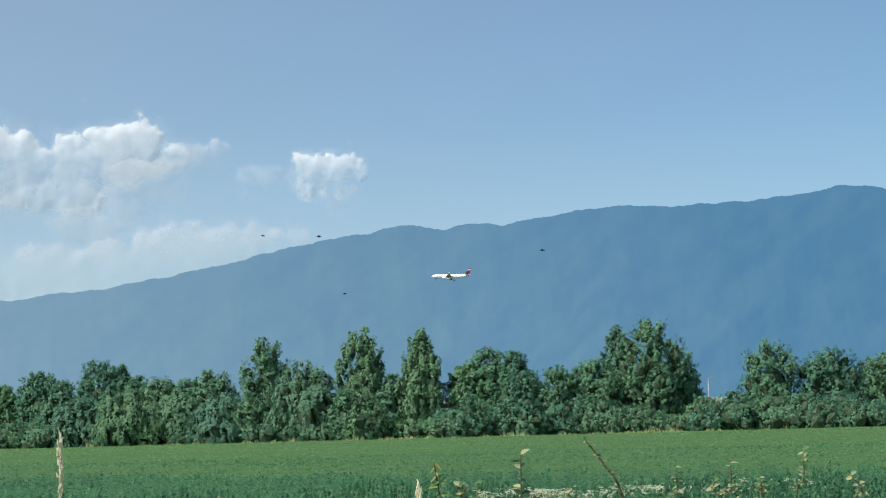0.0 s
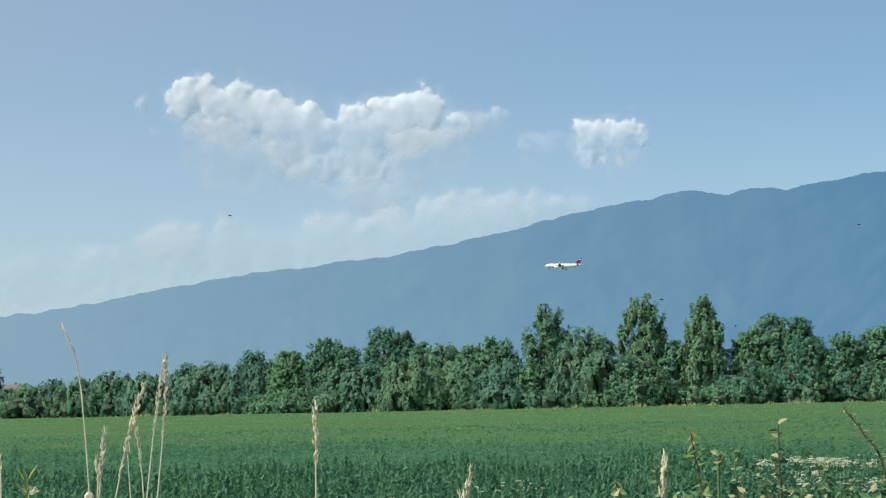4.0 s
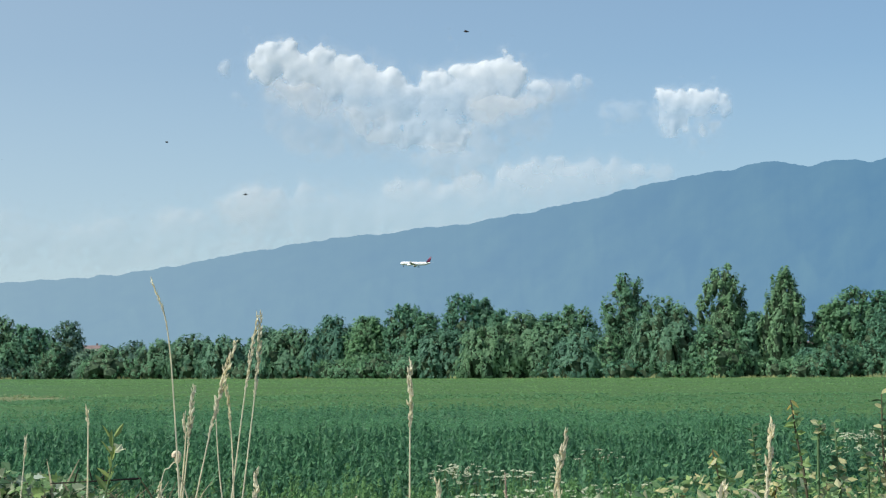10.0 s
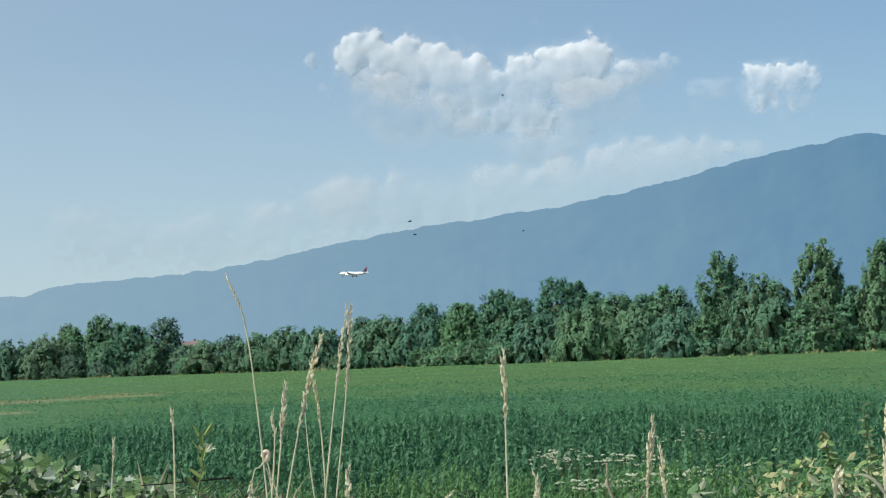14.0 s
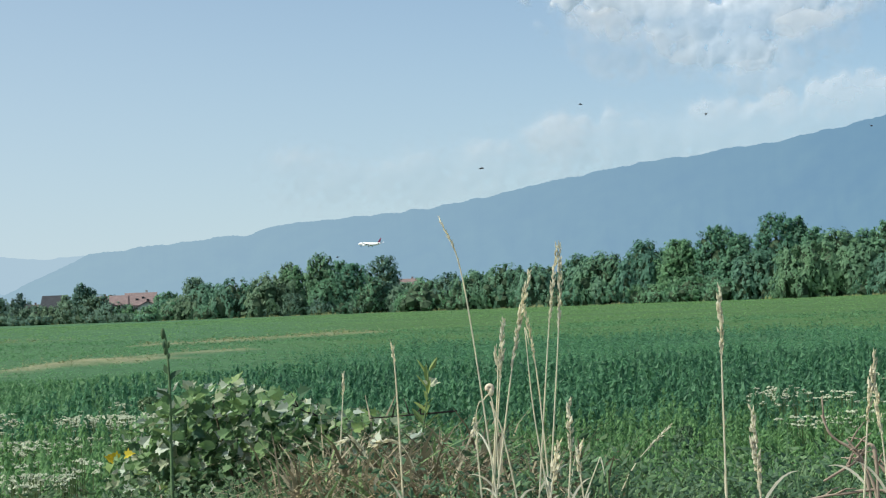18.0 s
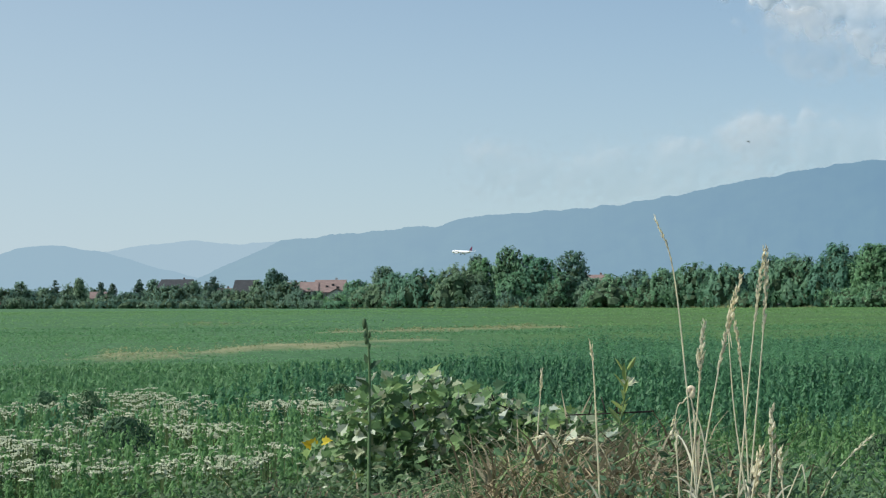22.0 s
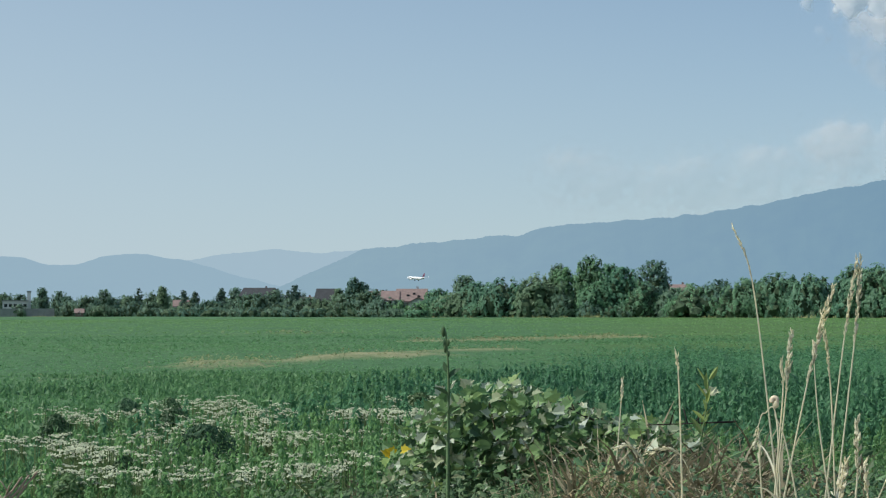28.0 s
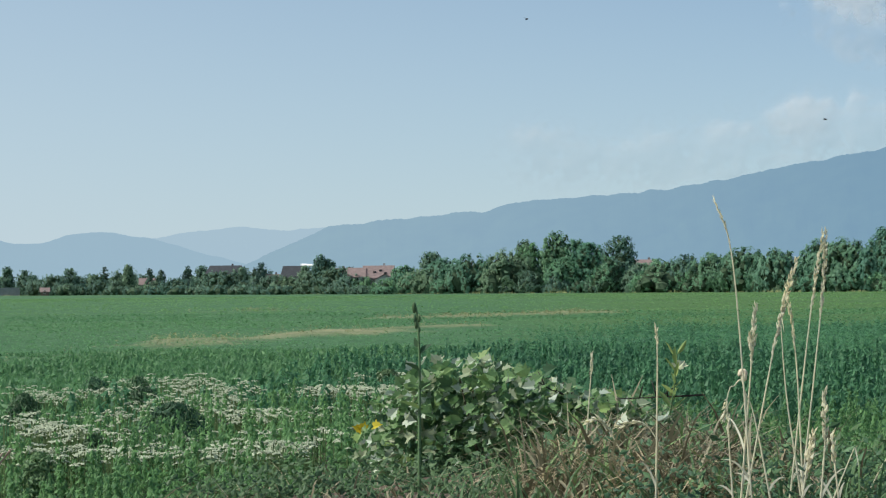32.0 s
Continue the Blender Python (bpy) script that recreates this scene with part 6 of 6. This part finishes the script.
PLASTER = plain("grey_white_plaster", (0.55, 0.56, 0.56), 0.9, vary=0.12, scale=0.8, bump=0.1)
PINK = plain("pink_brick_wall", (0.23, 0.165, 0.145), 0.9, vary=0.2, scale=1.0, bump=0.2)
CONCRETE = plain("grey_concrete", (0.30, 0.31, 0.30), 0.9, vary=0.2, scale=0.5, bump=0.2)
GLASS = plain("dark_glass", (0.03, 0.035, 0.04), 0.15, vary=0.2, scale=2, bump=0)
TRIM = plain("white_trim", (0.7, 0.7, 0.68), 0.6, vary=0.1, scale=3, bump=0)
METAL = plain("grey_pole_metal", (0.33, 0.34, 0.35), 0.5, 0.6, vary=0.15, scale=4, bump=0)


def house(name, label, x, y, turn, w, deep, wall, ridge, walls, roof, windows=3, chimney=True, hip=0.0, eave=0.5):
    """A gabled house; the ridge runs along its own x, a slope faces -y."""
    base = thing(name, x, y, 0, turn, label, "building", "village houses")
    hw, hd = w / 2, deep / 2
    v = [(-hw, -hd, 0), (hw, -hd, 0), (hw, hd, 0), (-hw, hd, 0), (-hw, -hd, wall), (hw, -hd, wall), (hw, hd, wall), (-hw, hd, wall), (-hw + hip, 0, ridge - 0.15), (hw - hip, 0, ridge - 0.15)]
    part("wall", mesh_of("wall", v, [(0, 1, 5, 4), (1, 2, 6, 9, 5), (2, 3, 7, 6), (3, 0, 4, 8, 7), (3, 2, 1, 0)], walls), base)
    for s in (-1, 1):
        drop = (ridge - wall) / hd * eave
        a = [(-hw - eave, s * (hd + eave), wall - drop), (hw + eave, s * (hd + eave), wall - drop), (hw + eave - hip, 0, ridge), (-hw - eave + hip, 0, ridge)]
        v = a + [(p[0], p[1], p[2] + 0.22) for p in a]
        part("roof", mesh_of("roof", v, [(0, 1, 2, 3), (7, 6, 5, 4), (0, 4, 5, 1), (1, 5, 6, 2), (2, 6, 7, 3), (3, 7, 4, 0)], roof), base)
    if hip:
        for s in (-1, 1):
            a = [(s * (hw + eave), -hd - eave, wall - 0.2), (s * (hw + eave), hd + eave, wall - 0.2), (s * (hw + eave - hip), 0, ridge + 0.2)]
            part("roof", mesh_of("roof", a + [(p[0] - s * 0.2, p[1], p[2] - 0.2) for p in a], [(0, 1, 2), (5, 4, 3), (0, 3, 4, 1), (1, 4, 5, 2), (2, 5, 3, 0)], roof), base)
    for i in range(windows):
        for z in ((1.2, 4.0) if wall > 5 else (1.2,)):
            px = -hw + w * (i + 0.5) / windows
            win = part("window", mesh_of("window", *box(px - 0.6, px + 0.6, -hd - 0.06, -hd - 0.02, z, z + 1.4), TRIM), base)
            part("pane", mesh_of("pane", *box(px - 0.5, px + 0.5, -hd - 0.09, -hd - 0.065, z + 0.1, z + 1.3), GLASS), win)
    if chimney:
        part("chimney", mesh_of("chimney", *box(hw * 0.3, hw * 0.3 + 0.7, 0.4, 1.1, ridge - 1.2, ridge + 0.9), walls), base)
    return base


c = house("house", "two-storey house with red tiled roof and pale walls", -188.9, 546.0, 18.5, 8.6, 10.5, 5.3, 8.7, PLASTER, TILE)
for dx, dz in ((-1.2, 6.9), (0.6, 7.4), (2.0, 6.6)):
    part("skylight", mesh_of("skylight", *box(dx - 0.4, dx + 0.4, -3.6 - (6.9 - dz) * 1.5, -3.0 - (6.9 - dz) * 1.5, dz - 0.35, dz + 0.30), GLASS), c)
house("house", "lower red-roofed annexe beside the pale house", -194.6, 542.5, 18.5, 4.6, 8.0, 5.6, 8.1, PLASTER, TILE, 1, False)
house("house", "white gabled wing with red roof edge", -184.9, 540.2, 108.5, 5.0, 6.0, 4.6, 6.2, PLASTER, TILE, 1, False)
house("house", "house with dark roof and pinkish walls", -250.1, 632.2, 22, 9.7, 10.2, 5.9, 10.1, PINK, SLATE, 3, False, 1.2)
house("house", "small pink-walled house behind bushes", -257.1, 629.4, 22, 4.5, 7.9, 4.3, 7.2, PINK, TILE, 1, True)
house("house", "long house with wide dark hipped roof", -308.6, 705.6, 24, 15.6, 12.0, 8.5, 11.6, PINK, SLATE, 4, True, 2.0)
house("house", "small house with greyish red roof among trees", -374.1, 769.2, 26, 6.3, 8.5, 4.8, 7.4, PLASTER, TILE, 2, False)
house("house", "red-roofed house behind the treetops", -124.0, 629.0, 11, 6.0, 8.0, 8.4, 10.7, PINK, TILE, 3, True)
house("house", "pink-roofed house between the poplars", 72.0, 415.0, -10, 2.6, 6.0, 5.4, 7.6, PLASTER, TILE, 1, False)
house("shed", "long low grey-roofed shed behind the hedge", 128.5, 402.0, -17, 8.0, 6.0, 5.0, 7.0, CONCRETE, CONCRETE, 2, False)
house("house", "tiny pink gable of a far house", -408.9, 741.0, 29, 3.4, 6.0, 2.0, 3.6, PINK, TILE, 1, False)
house("house", "tiny white gable of a far house", -402.0, 745.0, 29, 3.4, 6.0, 2.0, 3.4, PLASTER, TILE, 1, False)
house("house", "far house with faded red roof", -314.6, 729.6, 24, 8.0, 9.1, 5.5, 8.9, PINK, TILE, 2, True)
house("house", "far house with brown roof among trees", -247.8, 672.0, 22, 7.4, 8.4, 6.2, 9.6, PINK, TILE, 2, True)
house("house", "far house with grey roof beyond the willows", -172.0, 640.0, 16, 8.0, 8.0, 5.6, 8.4, PLASTER, SLATE, 2, True)


def works():
    """The low white works with its tower at the far left end of the field."""
    base = thing("works_building", -450.0, 757.0, 0, 31, "long white industrial building", "building")
    part("hall", mesh_of("hall", *box(-5.5, 5.5, -4, 4, 0, 7.2), TRIM), base)
    part("roof", mesh_of("roof", *box(-5.8, 5.8, -4.3, 4.3, 7.2, 7.6), CONCRETE), base)
    for i in range(5):
        part("window", mesh_of("window", *box(-4.8 + i * 2.1, -3.4 + i * 2.1, -4.08, -4.02, 4.6, 6.0), GLASS), base)
    tower = thing("tower", -444.6, 759.8, 0, 31, "slim white tower beside the works", "tower")
    part("shaft", mesh_of("shaft", *box(-0.8, 0.8, -0.8, 0.8, 0, 11.2), TRIM), tower)
    part("cap", mesh_of("cap", *box(-1.0, 1.0, -1.0, 1.0, 11.2, 11.9), CONCRETE), tower)
    fence = thing("yard_wall", -435.4, 741.6, 0, 30.5, "long grey yard wall by the works", "wall")
    for i in range(8):
        part("panel", mesh_of("panel", *box(-12.0 + i * 3.0, -9.08 + i * 3.0, -0.12, 0.12, 0, 3.9), CONCRETE), fence)
    for i in range(9):
        part("post", mesh_of("post", *box(-12.15 + i * 3.0, -11.85 + i * 3.0, -0.2, 0.2, 0, 4.1), CONCRETE), fence)


works()


def street_lamp(x, y, h, arm):
    base = thing("street_lamp", x, y, 0, -17, "grey street lamp with two side arms beyond the trees", "street lamp", "street lamps")
    part("pole", mesh_of("pole", *tube([(0, 0, 0), (0, 0, h)], [0.16, 0.09], 8), METAL, True), base)
    for s in (-1, 1):
        part("arm", mesh_of("arm", *tube([(0, 0, h - 0.1), (s * arm, 0, h)], [0.07, 0.06], 6), METAL, True), base)
        part("lamp_head", mesh_of("lamp_head", *box(s * arm - 0.4, s * arm + 0.4, -0.15, 0.15, h - 0.08, h + 0.1), METAL), base)


street_lamp(128.6, 401.5, 11.6, 0.9)
street_lamp(149.3, 371.0, 12.1, 2.0)


# ---- birds ----
FEATHER = plain("black_feathers", (0.025, 0.025, 0.028), 0.6, vary=0.3, scale=20, bump=0)


def bird():
    """A dark bird in flight, head towards -x."""
    base = thing("bird", 0, 0, 0, 0, "small black bird flying low over the field", "bird", "birds over the field")
    v, f = lathe([(-0.13, 0.012, 0.006), (-0.115, 0.012, 0.018), (-0.09, 0.010, 0.026), (-0.06, 0.004, 0.034), (0.0, 0, 0.040), (0.06, 0, 0.028), (0.10, 0.004, 0.012)], 12)
    part("body", mesh_of("body", v, f, FEATHER, True), base)
    v, f = box(0.08, 0.20, -0.035, 0.035, -0.002, 0.006)
    v[:, 1] *= np.where(v[:, 0] > 0.1, 1.3, 0.5)
    part("tail", mesh_of("tail", v, f, FEATHER), base)
    v, f = lathe([(-0.155, 0.010, 0.001), (-0.125, 0.012, 0.006)], 8)
    part("beak", mesh_of("beak", v, f, GREY, True), base)
    wings = []
    for s in (-1, 1):
        v, f = foil((-0.06, s * 0.02, 0.01), (0.03, s * 0.21, 0.01), 0.11, 0.03, 0.06)
        wings.append((part("wing", mesh_of("wing", v, f, FEATHER, True), base), s))
    return base, wings


BIRDS = [bird(), bird()]


def insect():
    """A dark flying insect, head towards -x."""
    base = thing("insect", 0, 0, 0, 0, "small dark insect flying past above the bank", "insect", "insects above the bank")
    v, f = lathe([(-0.0065, 0.0006, 0.0004), (-0.0055, 0.0006, 0.0014), (-0.004, 0.0003, 0.0012), (-0.002, 0, 0.0021), (0.0015, 0, 0.0022), (0.005, -0.0002, 0.0014), (0.0075, -0.0004, 0.0004)], 10)
    part("body", mesh_of("body", v, f, FEATHER, True), base)
    for s in (-1, 1):
        v, f = foil((-0.003, s * 0.001, 0.0016), (-0.001, s * 0.009, 0.0030), 0.0045, 0.0025, 0.05)
        part("wing", mesh_of("wing", v, f, GREY, True), base, "grey wing")
    return base


INSECTS = [insect() for i in range(7)]


# ---- what moves ----
SWAY = [
    (0, [(0.0, 3.1), (2.5, 3.2), (4.5, 3.5), (6.5, 3.5), (8.2, 3.5), (9.5, 3.1), (10.0, 3.5), (11.5, 3.0), (13.0, 3.1), (13.5, 2.8), (15.5, 0.8), (16.5, 0.4), (17.0, 0.8), (17.5, 0.0), (18.0, 0.5), (18.5, -0.4), (19.0, 0.0),
         (20.0, -0.5), (21.0, -0.4), (21.5, -0.5), (22.0, 2.0), (22.5, 2.2), (23.0, 1.3), (24.0, 0.9), (26.5, 0.9), (27.0, 2.4), (28.0, 1.1), (28.5, 0.5), (30.0, 0.1), (31.0, 2.2), (31.5, 1.2), (32.0, 3.3)]),
    (1, [(0.0, 0.8), (4.0, 0.8), (9.0, 1.3), (13.0, 2.4), (16.0, 1.0), (19.0, 0.0), (23.0, 0.5), (28.0, 1.8), (32.0, 1.6)]),
    (2, [(0.0, 0.7), (4.0, 0.8), (9.0, 1.3), (13.0, 2.2), (16.0, 1.0), (19.0, 0.0), (23.0, 0.6), (28.0, 1.7), (32.0, 1.6)]),
    (3, [(0.0, 2.2), (4.0, 2.3), (9.0, 2.8), (13.0, 2.9), (16.0, 1.2), (19.0, 0.0), (23.0, 2.0), (28.0, 2.9), (32.0, 2.1)]),
    (4, [(0.0, 1.8), (4.0, 1.9), (9.0, 2.3), (13.0, 2.4), (16.0, 1.0), (19.0, 0.0), (23.0, 1.6), (28.0, 2.3), (32.0, 1.7)]),
    (6, [(0.0, 0.2), (9.0, 0.2), (13.0, 1.5), (19.0, 0.0), (23.0, -0.4), (28.0, 0.5), (32.0, -0.4)]),
    (9, [(0.0, 2.2), (9.0, 2.2), (13.0, 2.4), (16.0, 1.0), (19.0, 0.0), (23.0, -0.8), (28.0, 0.3), (32.0, 2.8)]),
    (12, [(0.0, 2.4), (4.0, 2.5), (9.0, 2.6), (13.0, -2.0), (19.0, 0.0), (32.0, 0.0)]),
]
BIRD_AT = [(-9.99, 46.97, 1.59), (-7.69, 47.40, 1.26)]
BIRD_SPEED = [(-10.39, -6.04, 0.00), (-8.63, -5.06, 0.00)]


def motions():
    # the airliner sinks along one straight line; it covers more ground between 13.5 and 15.5 s
    start, speed = Vector((PLANE_X, PLANE_Y, 0)), Vector((PLANE_VX, PLANE_VY, 0))
    turn = math.degrees(math.atan2(-PLANE_VY, -PLANE_VX))
    rows = []
    for t in [k * 0.5 for k in range(65)]:
        lap = t + PLANE_LAP * float(smooth(13.4, 15.6, np.array(t)))
        p = start + speed * lap
        rows.append((t, pose(p.x, p.y, PLANE_Z0 + PLANE_VZ * lap + PLANE_VZ2 * lap * lap, 0, 3.0, turn)))
    walk(airliner, rows)

    # two birds cross the field from right to left
    for (base, wings), place, speed in zip(BIRDS, BIRD_AT, BIRD_SPEED):
        turn = math.degrees(math.atan2(-speed[1], -speed[0]))
        walk(base, [(t, pose(*(np.array(place) + np.array(speed) * (t - 24.2)), 0, 0, turn)) for t in (0.0, 8.0, 16.0, 24.2, 32.0)])
        for wing, s in wings:
            beats = [(22.0 + k * 0.1, 38 * math.cos(k * 1.9)) for k in range(46)]
            walk(wing, [(t, pose(0, 0, 0, s * a)) for t, a in [(0.0, 20)] + beats + [(32.0, 20)]])

    # insects dart to and fro over the bank
    rng = np.random.default_rng(17)
    for base in INSECTS:
        mid = np.array([rng.uniform(-1.6, 0.8), rng.uniform(4.6, 6.4), rng.uniform(1.9, 2.5)])
        pace, start = rng.uniform(0.35, 0.9, (3, 2)), rng.uniform(0, 6.283, (3, 2))
        reach = np.array([[1.5, 0.5], [0.5, 0.2], [0.35, 0.15]])
        rows, a = [], 0.0
        for t in [k * 0.4 for k in range(81)]:
            p = mid + (reach * np.sin(pace * t * (1.0, 2.7) + start)).sum(axis=1)
            a += rng.uniform(-30, 30)
            rows.append((t, pose(*p, 0, 0, a)))
        walk(base, rows)

    # dry stalks lean in the wind: stalk number, then seconds and degrees
    for index, rows in SWAY:
        root = STALKS[index].matrix_basis.translation.copy()
        walk(STALKS[index], [(t, pose(*root, 0, a, 0)) for t, a in rows])


motions()
